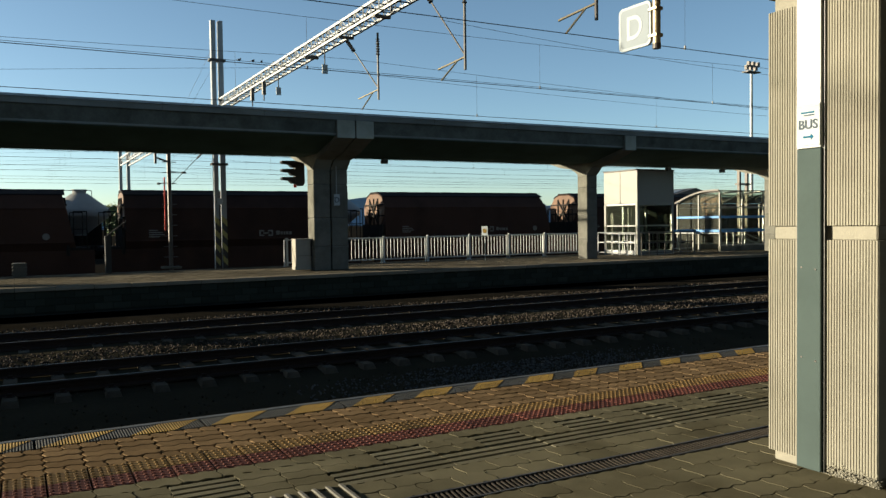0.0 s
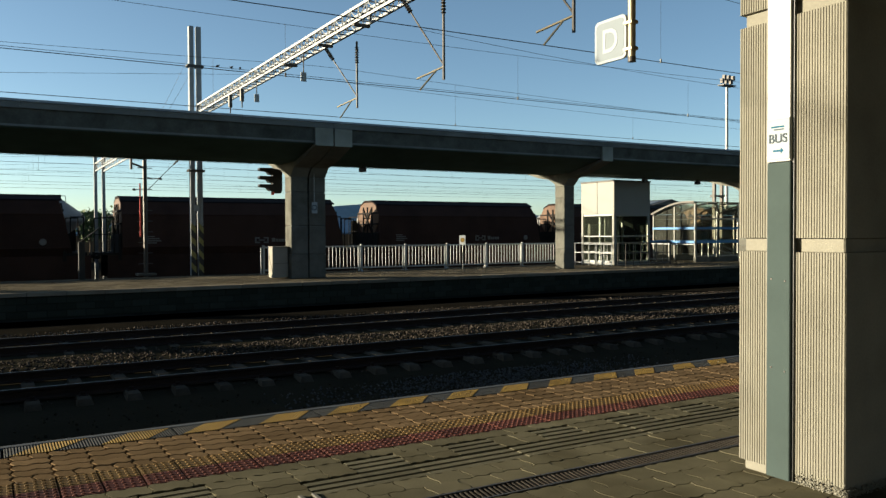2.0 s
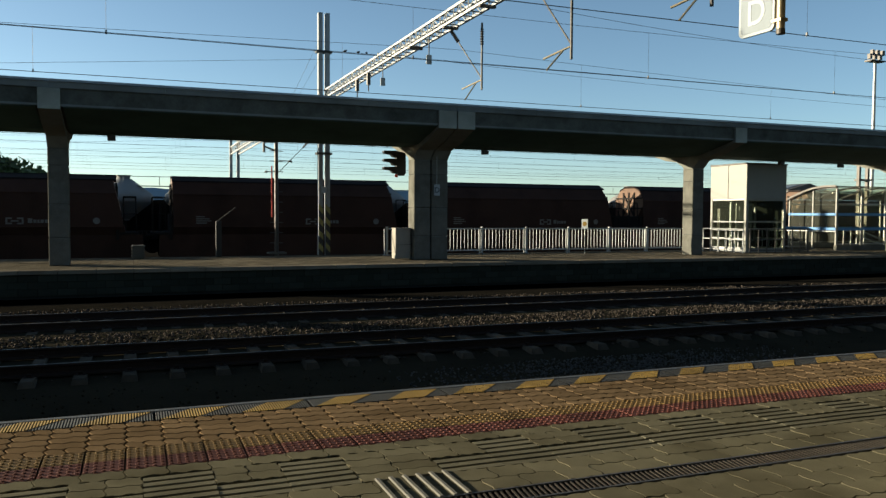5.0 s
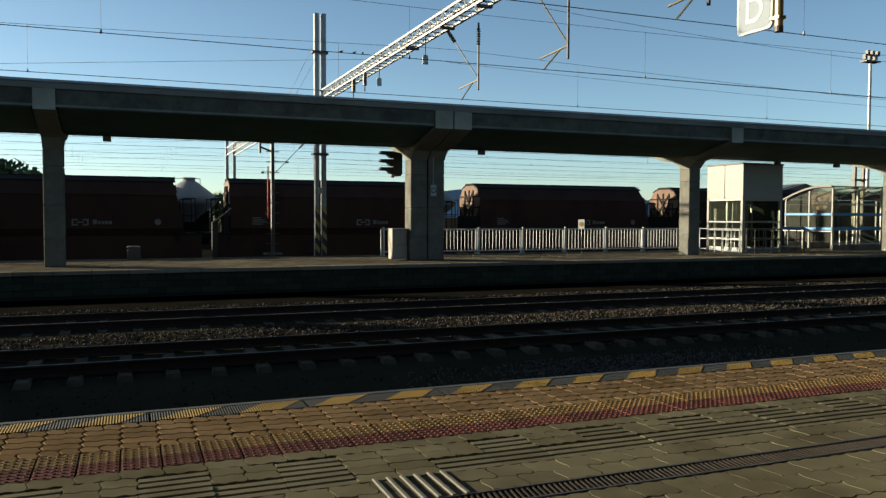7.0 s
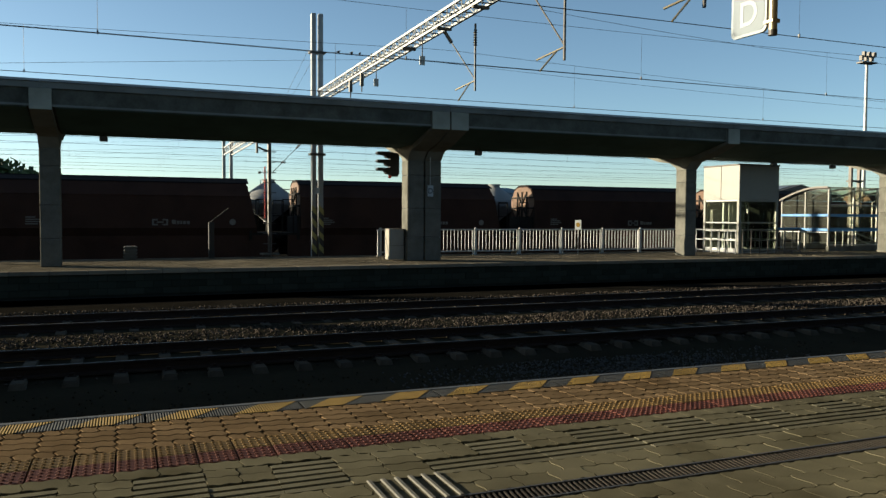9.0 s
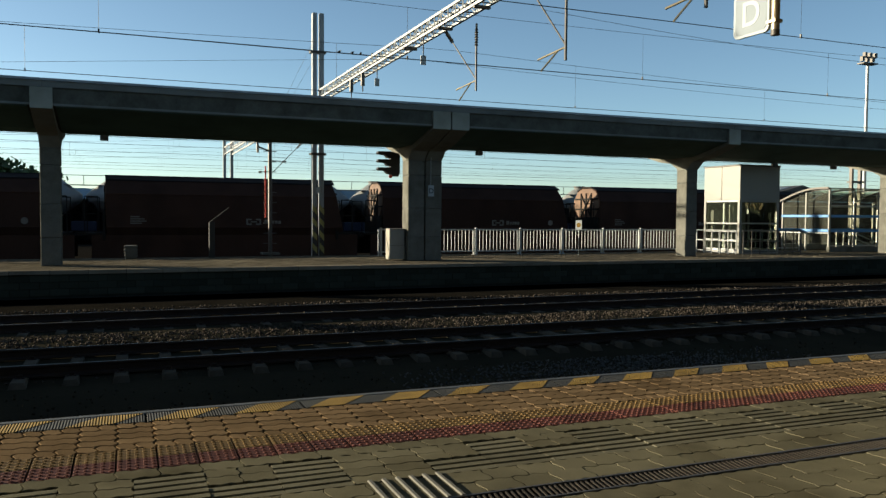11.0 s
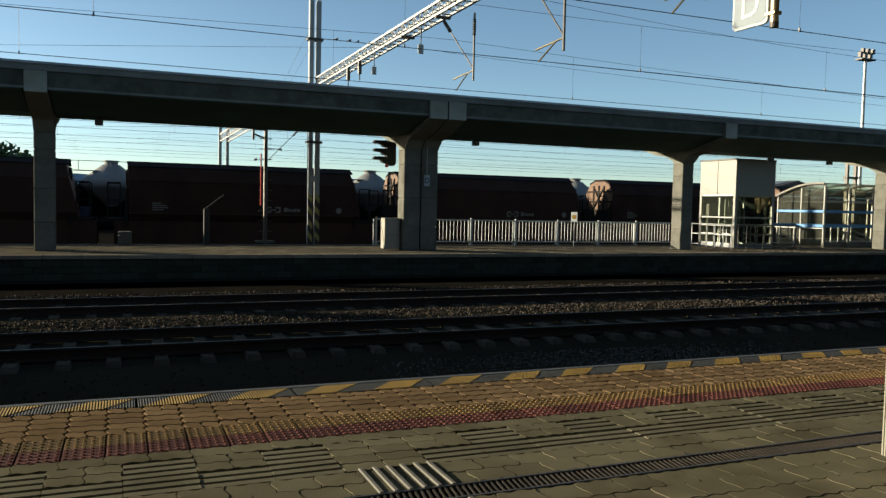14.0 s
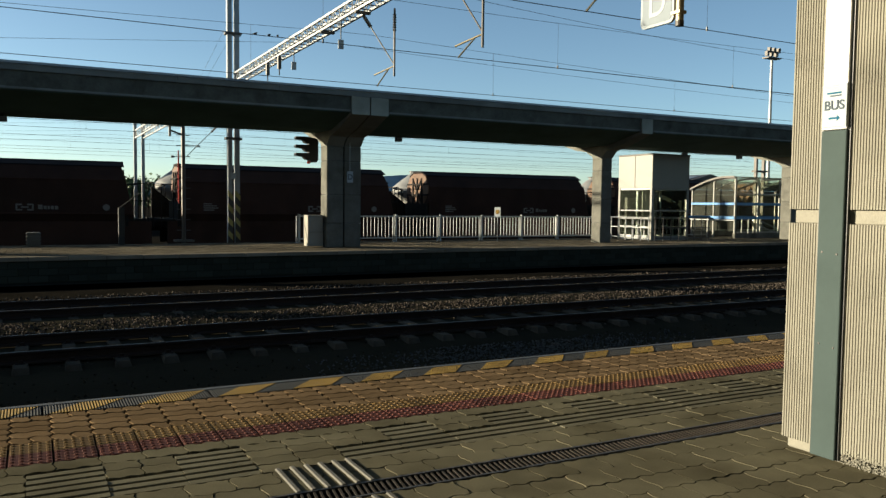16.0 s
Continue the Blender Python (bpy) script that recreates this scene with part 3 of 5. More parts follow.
def ribbed_block(z0, z1):
    """A block with vertical ribs on three faces and one smooth face."""
    pts = []
    n1, n2 = int(LY / 0.0185), int(PD / 0.0185)

    def edge(a, b, n, nx, ny, c):
        for k in range(n):
            for f, d in ((0.12, 0), (0.3, c), (0.7, c), (0.88, 0)):
                t = (k + f) / n
                yield (a[0] + (b[0] - a[0]) * t + nx * d, a[1] + (b[1] - a[1]) * t + ny * d)
    corners = ((0, 0), (PD, 0), (PD, LY), (0, LY))
    for k, (n, nx, ny) in enumerate(((n2, 0, -1), (n1, 1, 0), (n2, 0, 1), (n1, -1, 0))):
        c = 0.0052 if k else 0.0
        pts += list(edge(corners[k], corners[(k + 1) % 4], n, nx, ny, c))
    b = nb()
    lo = [b.verts.new((x, y, z0)) for x, y in pts]
    hi = [b.verts.new((x, y, z1)) for x, y in pts]
    for k in range(len(pts)):
        b.faces.new((lo[k - 1], lo[k], hi[k], hi[k - 1]))
    b.faces.new(hi)
    b.faces.new(list(reversed(lo)))
    return b


for z0, z1 in ((0.07, 1.485), (1.575, 2.985), (3.075, 4.6)):
    part("ribbed_block", ribbed_block(z0, z1), concrete_pillar, pillar)
for z0, z1 in ((0.0, 0.072), (1.483, 1.577), (2.983, 3.077)):
    g = nb()
    box(g, 0.025, PD - 0.025, 0.025, LY - 0.025, z0, z1, 0.008)
    part("band", g, concrete_pillar, pillar, "smooth concrete band")
SY0, SY1 = 0.355, 0.525
g = nb()
box(g, -0.035, 0.03, SY0, SY1, 0.02, 2.06, 0.004)
part("cover_strip", g, grey_panel, pillar, "green-grey metal cover strip")
# The upper strip's paler colour stands for the sun's sheen on it.
g = nb()
box(g, -0.035, 0.03, SY0, SY1, 2.064, 4.6, 0.004)
part("upper_strip", g, metal_strip, pillar, "cover strip with the sun's sheen put into its bright colour")
for y in (SY0 - 0.014, SY1):
    g = nb()
    box(g, -0.016, 0.0, y, y + 0.014, 0.02, 4.6)
    part("strip_gap", g, black_plastic, pillar)
g = nb()
box(g, PD + 0.03, PD + 0.15, 0.02, 0.2, 0.0, 1.36, 0.01)
part("junction_box", g, steel_dark, pillar, "dark cable duct")
for y, z in ((SY0 + 0.035, 0.72), (SY1 - 0.035, 0.735), (SY0 + 0.035, 1.3), (SY1 - 0.035, 1.31)):
    g = nb()
    rod(g, (-0.038, y, z), (-0.034, y, z), 0.006, 8)
    part("screw", g, steel_dark, pillar)
verts, faces = stones(420, -0.006, 0.012, 0.0, SY0 - 0.03, lambda x, y: 0.02 + 0.07 * np.random.default_rng(3).uniform(0, 1, len(x)) ** 1.6, 0.009, 31)
tagged(stuff_mesh("crumbled_edge", verts, faces, concrete_pillar, pillar), "crumbling exposed aggregate at the foot", kind="stuff")
verts, faces = stones(260, 0.0, PD, -0.004, 0.008, lambda x, y: 0.01 + 0.05 * np.random.default_rng(4).uniform(0, 1, len(x)) ** 2, 0.008, 32)
tagged(stuff_mesh("crumbled_edge", verts, faces, concrete_pillar, pillar), "crumbling exposed aggregate at the foot", kind="stuff")
bus = thing("bus_sign", pose(PX - 0.039, PY0 + (SY0 + SY1) / 2, 2.2), "white sticker with bus wording and blue arrow", "sign")
g = nb()
box(g, -0.002, 0.002, -0.082, 0.082, -0.12, 0.14)
part("plate", g, sign_white, bus)


def text_mesh(name, words, size, m, mat, parent, depth=0.001):
    cu = bpy.data.curves.new(name, "FONT")
    cu.body, cu.size, cu.extrude, cu.align_x, cu.offset = words, size, depth, "CENTER", size * 0.012
    tmp = new(name, cu)
    bpy.context.view_layer.update()
    me = bpy.data.meshes.new_from_object(tmp.evaluated_get(bpy.context.evaluated_depsgraph_get()))
    bpy.data.objects.remove(tmp)
    me.materials.clear()
    me.materials.append(mat)
    return piece(name, me, parent, m)


FACE_LEFT = Matrix(((0, 0, -1, 0), (-1, 0, 0, 0), (0, 1, 0, 0), (0, 0, 0, 1)))
text_mesh("wording", "BUS", 0.08, Matrix.Translation((-0.0045, 0, -0.014)) @ FACE_LEFT, sign_text, bus)
g = nb()
box(g, -0.004, -0.002, -0.02, 0.035, -0.072, -0.060)
prism(g, [(-0.02, -0.085), (-0.04, -0.066), (-0.02, -0.047)], -0.004, -0.002)
part("arrow", g, sign_blue, bus)
g = nb()
box(g, -0.004, -0.002, -0.045, 0.05, 0.082, 0.092)
part("arrow", g, sign_blue, bus)
g = nb()
box(g, -0.004, -0.002, -0.045, 0.03, 0.066, 0.074)
part("line", g, sign_text, bus)

# ---- hanging letter sign ----
dsign = thing("letter_sign", pose(5.0, 5.33, 3.36), "white letter D plate on a bronze hanging pole", "sign")
g = nb()
r = 0.05
pts = []
for cx, cz, a0 in ((0.155, 0.145, 0), (-0.155, 0.145, 90), (-0.155, -0.145, 180), (0.155, -0.145, 270)):
    for k in range(5):
        a = radians(a0 + 22.5 * k)
        pts.append((cx + r * math.cos(a), cz + r * math.sin(a)))
prism(g, pts, -0.012, 0.012)
part("plate", g, sign_white, dsign)
g = nb()
prism(g, [(u * 0.88, z * 0.88) for u, z in pts], -0.0145, -0.012)
part("panel", g, sign_grey, dsign)
text_mesh("letter", "D", 0.30, Matrix.Translation((-0.016, 0, -0.105)) @ FACE_LEFT, sign_white, dsign)
g = nb()
rod(g, (0.0, -0.265, -0.2), (0.0, -0.265, 1.6), 0.034, 16)
part("pole", g, pole_olive, dsign)
g = nb()
rod(g, (0.0, -0.265, -0.245), (0.0, -0.265, -0.2), 0.036, 16)
part("cap", g, steel_dark, dsign)
for z in (-0.13, 0.1):
    g = nb()
    box(g, -0.04, 0.04, -0.305, -0.2, z - 0.015, z + 0.015, 0.004)
    part("clamp", g, pole_olive, dsign)

# ---- roof over the near platform and added wall behind ----
g = nb()
box(g, -60, 80, -9, 5.2, 4.605, 5.3, 0.02)
structure("ceiling", g, concrete, "concrete canopy over the near platform", "canopy")
# Wall out of view, added to bounce sun back onto the platform.
g = nb()
box(g, -90, 110, -31.0, -30.0, -0.95, 6.5)
structure("wall_south", g, concrete, "plain wall out of view, added behind the platform for bounce light", "wall")

# ---- fence on the island platform ----
FY = 30.0


def fence(x0, x1, posts):
    f = thing("railing", pose(0, FY, 0), "white painted steel railing with thin balusters", "railing", "railings on the island platform")
    for x in posts:
        for d, w, h in ((-0.075, 0.022, 1.06), (0.03, 0.04, 1.14)):
            g = nb()
            box(g, x + d - w, x + d + w, -0.04, 0.04, 0.0, h, 0.006)
            part("post", g, white_paint, f)
        g = nb()
        box(g, x - 0.14, x + 0.12, -0.09, 0.09, 0.0, 0.015)
        part("foot_plate", g, galv, f)
    for z in (0.16, 1.06):
        g = nb()
        box(g, x0, x1, -0.03, 0.03, z - 0.028, z + 0.028, 0.006)
        part("rail", g, white_paint, f)
    g = nb()
    box(g, -0.011, 0.011, -0.012, 0.012, 0.15, 1.05)
    me = mesh_of("baluster", g, white_paint)
    n = int((x1 - x0) / 0.16)
    for k in range(n):
        piece("baluster", me, f, pose(x0 + 0.08 + (x1 - x0 - 0.16) * k / (n - 1), 0, 0))


fence(11.3, 24.2, (13.6, 15.69, 17.78, 19.89, 21.91, 24.14))
fence(9.38, 10.4, (9.42,))

# ---- lift tower ----
lift = thing("lift_tower", pose(25.62, 27.75, 0), "cream lift tower with glazed lower part", "lift")
LW, LD, LH = 2.32, 2.35, 4.07
CLAD = 2.45
gap = 0.012
# cladding in panels on the two long sides, with open joints
for x0, x1, y0, y1 in ((0.0, 0.04, 0.0, LD / 2 - gap), (0.0, 0.04, LD / 2 + gap, LD), (LW - 0.04, LW, 0.0, LD), (0.042, LW - 0.042, 0.0, 0.04), (0.042, LW - 0.042, LD - 0.04, LD)):
    g = nb()
    box(g, x0, x1, y0, y1, CLAD, LH - 0.09, 0.006)
    part("cladding_panel", g, cream_panel, lift, "cream sheet cladding")
g = nb()
box(g, 0.05, LW - 0.05, 0.05, LD - 0.05, CLAD + 0.01, LH - 0.1)
part("upper_core", g, steel_dark, lift)
g = nb()
box(g, -0.03, LW + 0.03, -0.03, LD + 0.03, LH - 0.088, LH - 0.02, 0.01)
part("roof", g, steel_dark, lift)
for x, y in ((0, 0), (LW - 0.14, 0), (0, LD - 0.14), (LW - 0.14, LD - 0.14)):
    g = nb()
    box(g, x, x + 0.14, y, y + 0.14, 0.0, CLAD - 0.004, 0.01)
    part("corner_post", g, cream_panel, lift)
# window frames: a rim round the glass of each face
for y in (0.02, LD - 0.08):
    for z, h in ((0.0, 0.2), (1.02, 0.07), (1.36, 0.06), (CLAD - 0.1, 0.095)):
        g = nb()
        box(g, 0.142, LW - 0.142, y, y + 0.06, z, z + h, 0.006)
        part("transom", g, cream_panel, lift)
    g = nb()
    box(g, 0.142, LW - 0.142, y + 0.026, y + 0.034, 0.2, CLAD - 0.1)
    p = part("pane", g, dark_pane, lift)
    p.visible_shadow = False
for x in (0.02, LW - 0.08):
    for z, h in ((0.0, 0.22), (0.58, 0.07), (0.98, 0.1), (1.35, 0.065), (CLAD - 0.09, 0.085)):
        g = nb()
        box(g, x, x + 0.06, 0.142, LD - 0.142, z, z + h, 0.006)
        part("transom", g, white_paint, lift)
    g = nb()
    box(g, x + 0.026, x + 0.034, 0.142, LD - 0.142, 0.22, CLAD - 0.09)
    p = part("pane", g, dark_pane, lift)
    p.visible_shadow = False
    for k in range(4):
        g = nb()
        box(g, x + 0.01, x + 0.05, 0.5 + 0.42 * k, 0.535 + 0.42 * k, 0.22, 0.98)
        part("mullion", g, white_paint, lift)
# inside: car door leaves, jambs and a lamp bracket behind the glass
for x0, x1, y0, y1, mat in ((0.30, 0.38, 1.3, 1.4, galv), (0.62, 0.80, 1.3, 1.36, cream_panel), (0.95, 1.35, 1.45, 1.5, cream_panel), (1.37, 1.55, 1.3, 1.36, cream_panel), (1.75, 1.82, 1.3, 1.4, galv)):
    g = nb()
    box(g, x0, x1, y0, y1, 0.2, CLAD - 0.12, 0.006)
    part("car_panel", g, mat, lift, "pale lift-car panel behind the glass")
g = nb()
box(g, 0.3, 0.75, 0.4, 0.5, 2.12, 2.2, 0.02)
part("bracket", g, white_paint, lift)
g = nb()
box(g, 0.15, LW - 0.15, LD - 0.5, LD - 0.3, 0.2, 2.0, 0.01)
part("machine_cover", g, steel_dark, lift)


def barrier(at, length, mat, label):
    b = thing("barrier_rail", at, label, "barrier", "barriers round the lift")
    n = int(round(length / 0.5))
    for k in range(n + 1):
        g = nb()
        rod(g, (length * k / n, 0, 0), (length * k / n, 0, 1.08), 0.026, 8)
        part("post", g, mat, b)
    for z in (0.12, 0.6, 1.06):
        g = nb()
        rod(g, (0, 0, z), (length, 0, z), 0.024, 8)
        part("rail", g, mat, b)


barrier(pose(25.45, 27.3, 0), 3.4, steel_dark, "low tubular steel barrier before the lift")
barrier(pose(25.1, 27.35, 0, 0, 0, 90), 2.6, white_paint, "low pale barrier beside the lift")

# ---- stair shelter ----
shelter = thing("stair_shelter", pose(31.85, 28.4, 0), "glazed stair shelter with a curved roof", "shelter")
SL, SW = 13.0, 3.0


def roof_z(u):
    return 2.55 + 0.6 * math.sin(math.pi / 2 * min(1.0, 1.22 * (1 - u / SW)))


arc = [(SW * k / 12, roof_z(SW * k / 12)) for k in range(13)]
for k in range(8):
    x = k * SL / 8
    part("roof_sheet", prism(nb(), arc + [(u, z - 0.03) for u, z in reversed(arc)], x - (0.15 if k == 0 else -0.01), x + SL / 8 - 0.01), smoke_pane, shelter, "tinted curved roof sheet")
eave = [(u - 0.03 if k == 0 else u, z + 0.03) for k, (u, z) in enumerate(arc)]
part("roof_rim", prism(nb(), eave + [(u, z - 0.09) for u, z in reversed(eave)], -0.2, -0.16), steel_dark, shelter, "grey metal rim of the roof")
for k in range(9):
    x = k * SL / 8
    for y, h in ((0, roof_z(0) - 0.14), (SW - 0.08, roof_z(SW - 0.08) - 0.14)):
        g = nb()
        w = 0.055 if k == 0 else 0.04
        box(g, x - w, x + w, y, y + 0.08, 0.0, h, 0.008)
        part("post", g, cream_panel, shelter)
    part("arch", prism(nb(), [(u, z - 0.035) for u, z in arc] + [(u, z - 0.12) for u, z in reversed(arc)], x - 0.03, x + 0.03), steel_dark, shelter)
for u in (1.45,):
    g = nb()
    box(g, -0.05, 0.05, u - 0.04, u + 0.04, 0.0, roof_z(u) - 0.125, 0.008)
    part("post", g, cream_panel, shelter)
for z, h, mat in ((0.28, 0.06, cream_panel), (0.98, 0.13, blue_paint), (1.70, 0.12, blue_paint), (2.25, 0.05, galv)):
    lab = "blue band across the glazing" if mat is blue_paint else ""
    for y in (-0.012, SW - 0.06):
        g = nb()
        box(g, 0.06, SL, y, y + 0.03, z, z + h, 0.004)
        part("band", g, mat, shelter, lab)
    if mat is blue_paint:
        g = nb()
        box(g, -0.085, -0.058, 0.02, SW - 0.02, z, z + h, 0.004)
        part("band", g, mat, shelter, lab)
g = nb()
box(g, -0.16, -0.10, -0.05, SW, 0.90, 0.95, 0.01)
part("handrail", g, white_paint, shelter, "white handrail")
for k in range(8):
    x = k * SL / 8
    for y in (0.035, SW - 0.05):
        g = nb()
        box(g, x + 0.06, x + SL / 8 - 0.06, y, y + 0.008, 0.36, roof_z(y) - 0.2)
        p = part("pane", g, smoke_pane, shelter)
        p.visible_shadow = False
for k in range(3):
    g = nb()
    prism(g, [(k + 0.05, 0.36), (k + 0.95, 0.36), (k + 0.95, roof_z(k + 0.95) - 0.16), (k + 0.05, roof_z(k + 0.05) - 0.16)], -0.004, 0.004)
    p = part("pane", g, smoke_pane, shelter)
    p.visible_shadow = False
g = nb()
box(g, -0.06, SL, -0.05, 0.12, 0, 0.26, 0.01)
box(g, -0.06, SL, SW - 0.12, SW, 0, 0.26, 0.01)
part("plinth", g, concrete, shelter)
for x, y in ((1.7, 1.1), (3.3, 1.7), (5.2, 1.0)):
    g = nb()
    for d in (0, 0.5):
        rod(g, (x + d, y, 0), (x + d, y, 1.0), 0.03, 6)
    rod(g, (x, y, 1.0), (x + 3.0, y, 0.1), 0.03, 6)
    part("stair_rail", g, galv, shelter)
side = thing("side_gate", pose(29.9, 30.2, 0), "low gate with blue top rail beside the shelter", "gate")
for x in (0.0, 0.95, 1.9):
    g = nb()
    box(g, x - 0.035, x + 0.035, -0.035, 0.035, 0, 1.1, 0.006)
    part("post", g, cream_panel, side)
g = nb()
box(g, 0, 1.9, -0.045, 0.045, 1.0, 1.13, 0.01)
part("top_rail", g, blue_paint, side, "blue top rail")
g = nb()
box(g, 0, 1.9, -0.02, 0.02, 0.12, 0.17)
part("low_rail", g, galv, side)
low_shed = thing("shed", pose(55.0, 52.0, -0.8), "low dark shed with a pale skylight beyond the tracks", "shed")
part("walls", prism(nb(), [(-2.9, 0.0), (-2.9, 4.55), (0.0, 5.2), (2.9, 4.55), (2.9, 0.0)], 0.1, 9.9, "y"), steel_dark, low_shed)
for k in (-1, 1):
    part("roof", prism(nb(), [(0.0, 5.24), (k * 3.1, 4.55), (k * 3.1, 4.62), (0.0, 5.36)], 0.0, 10.0, "y"), steel_dark, low_shed)
    part("skylight", prism(nb(), [(k * 0.7, 5.204), (k * 2.4, 4.80), (k * 2.4, 4.86), (k * 0.7, 5.26)], 0.6, 3.0, "y"), flashing_mat, low_shed, "pale skylight strip")

# ---- equipment on the island platform ----
cab = thing("control_cabinet", pose(8.75, 26.75, 0), "grey steel cabinet beside the column", "cabinet")
g = nb()
box(g, 0, 0.58, 0, 0.45, 0.04, 1.12, 0.015)
part("body", g, cabinet_paint, cab)
g = nb()
box(g, 0.03, 0.55, -0.012, -0.002, 0.55, 1.08, 0.004)
part("door", g, cabinet_paint, cab)
g = nb()
box(g, 0, 0.58, -0.02, 0.47, 1.12, 1.15, 0.006)
part("lid", g, cabinet_paint, cab)
g = nb()
box(g, 0.002, 0.578, -0.0135, -0.012, 0.545, 0.552)
part("joint", g, black_plastic, cab)
for k in range(6):
    g = nb()
    z = 0.52 + 0.1 * k
    prism(g, [(0.535, z), (0.578, z + 0.05), (0.578, z + 0.09), (0.535, z + 0.04)], -0.016, -0.0125, "y")
    part("stripe", g, black_plastic, cab)

mast = thing("gantry_mast", pose(7.25, 31.6, -0.8), "twin steel gantry mast with hazard stripes at its foot", "mast")
for d in (-0.145, 0.145):
    g = nb()
    box(g, d - 0.09, d + 0.09, -0.12, 0.12, 0.0, 10.55, 0.01)
    leg = part("leg", g, mast_mat, mast)
    for k in range(4):
        g = nb()
        z = 0.95 + 0.52 * k
        s = 0.32 * (1 if d < 0 else 1)
        prism(g, [(d - 0.095, z + 0.12), (d + 0.095, z - 0.1), (d + 0.095, z + 0.14), (d - 0.095, z + 0.36)], -0.126, -0.121, "y")
        part("stripe", g, yellow_paint, leg)
    g = nb()
    box(g, d - 0.094, d + 0.094, -0.1245, -0.12, 0.7, 2.72)
    part("dark_band", g, black_plastic, leg)
for z in (4.85, 8.95):
    g = nb()
    box(g, -0.32, 0.32, -0.16, 0.16, z, z + 0.09)
    part("clamp", g, steel_dark, mast)
g = nb()
box(g, -0.13, 0.09, -0.145, -0.13, 3.3, 3.55)
part("plate", g, sign_white, mast)

# gantry beam: four chords and ladder-like lacing across the tracks
beam = thing("gantry_beam", pose(7.45, 0, 6.35), "white lattice gantry beam carrying the wires", "gantry")
BY0, BY1, BH, BW = -2.0, 31.6, 0.31, 0.32
for x in (-BW / 2, BW / 2):
    for z in (0, BH):
        g = nb()
        box(g, x - 0.03, x + 0.03, BY0, BY1, z - 0.03, z + 0.03)
        part("chord", g, white_paint, beam)
g = nb()
n = int((BY1 - BY0) / 0.45)
for k in range(n):
    y = BY0 + 0.45 * k
    for x in (-BW / 2, BW / 2):
        rod(g, (x, y, 0), (x, y, BH), 0.018, 4)
        rod(g, (x, y, BH if k % 2 else 0), (x, y + 0.45, 0 if k % 2 else BH), 0.014, 4)
    for z in (0, BH):
        rod(g, (-BW / 2, y, z), (BW / 2, y, z), 0.018, 4)
part("lacing", g, white_paint, beam)


def hanger(hx, y, drop, tip_x, tip_y, tip_z):
    h = thing("catenary_hanger", pose(hx, y, 0), "insulated catenary hanger with registration arm", "catenary hanger", "hangers under the gantry")
    g = nb()
    rod(g, (0, 0, drop), (0, 0, 6.35), 0.028, 8)
    part("tube", g, steel_dark, h)
    g = nb()
    lathe(g, (0, 0, 5.8), (0, 0, 6.2), RIBS)
    part("insulator", g, steel_dark, h)
    g = nb()
    rod(g, (-0.45, 0.9, 6.3), (0, 0, drop + 0.28), 0.018, 6)
    part("stay", g, steel_dark, h)
    g = nb()
    top, low = Vector((-0.45, 0.9, 6.3)), Vector((0, 0, drop + 0.28))
    lathe(g, top, top.lerp(low, 0.22), RIBS)
    part("stay_insulator", g, steel_dark, h)
    g = nb()
    rod(g, (0, 0, drop + 0.25), (-0.32, 0.5, drop + 0.07), 0.02, 6)
    rod(g, (-0.09, 0.14, drop + 0.19), (tip_x - hx, tip_y - y, tip_z), 0.018, 6)
    part("arm", g, pole_olive, h)


hanger(7.7, 12.95, 4.55, 7.26, 13.1, 4.34)
hanger(8.05, 17.8, 4.71, 7.64, 17.9, 4.45)
hanger(7.7, 9.1, 4.6, 7.22, 9.2, 4.38)


def catenary(y, z, top, x0=-50.0, x1=110.0, span=40.0, anchor=13.0, low=0.08, radius=0.0062, first=2.5, step=5.6):
    c = thing("catenary", pose(0, y, 0), "overhead contact wire with messenger and droppers", "overhead wire", "overhead wires")
    g = nb()
    tube(g, [(x0, 0, z), (x1, 0, z)], radius)
    part("contact_wire", g, wire_mat, c)

    def mz(x):
        u = ((x - anchor) / span) % 1.0
        return z + low + (top - z - low) * (2 * u - 1) ** 2
    g = nb()
    n = 200
    tube(g, [(x0 + (x1 - x0) * k / n, 0, mz(x0 + (x1 - x0) * k / n)) for k in range(n + 1)], radius * 0.62)
    part("messenger_wire", g, wire_mat, c)
    for k in range(int(x0 / step), int(x1 / step)):
        x = first + step * k
        g = nb()
        rod(g, (x, 0, z), (x, 0, mz(x)), radius * 0.45, 4)
        box(g, x - 0.012, x + 0.012, -0.012, 0.012, z - 0.012, z + 0.05)
        part("dropper", g, wire_mat, c)


catenary(9.2, 4.375, 5.75, span=60.0, anchor=7.45, low=0.75, first=9.6, step=5.2)
catenary(13.1, 4.35, 6.13, span=60.0, anchor=-22.6, low=0.885, first=9.55, step=4.95)
catenary(17.9, 4.47, 5.673, span=60.0, anchor=7.3, low=0.70, radius=0.007, first=10.95, step=6.4)
for y, top, fall, rise in ((13.15, 5.50, 0.0636, 0.0031), (17.95, 5.36, 0.031, 0.00085)):
    w = thing("catenary", pose(7.3, y, top), "thin slack auxiliary wire tied to the gantry", "overhead wire", "overhead wires")
    part("wire", tube(nb(), [(k, 0, rise * k * k - fall * k) for k in range(0, 21)], 0.004), wire_mat, w)
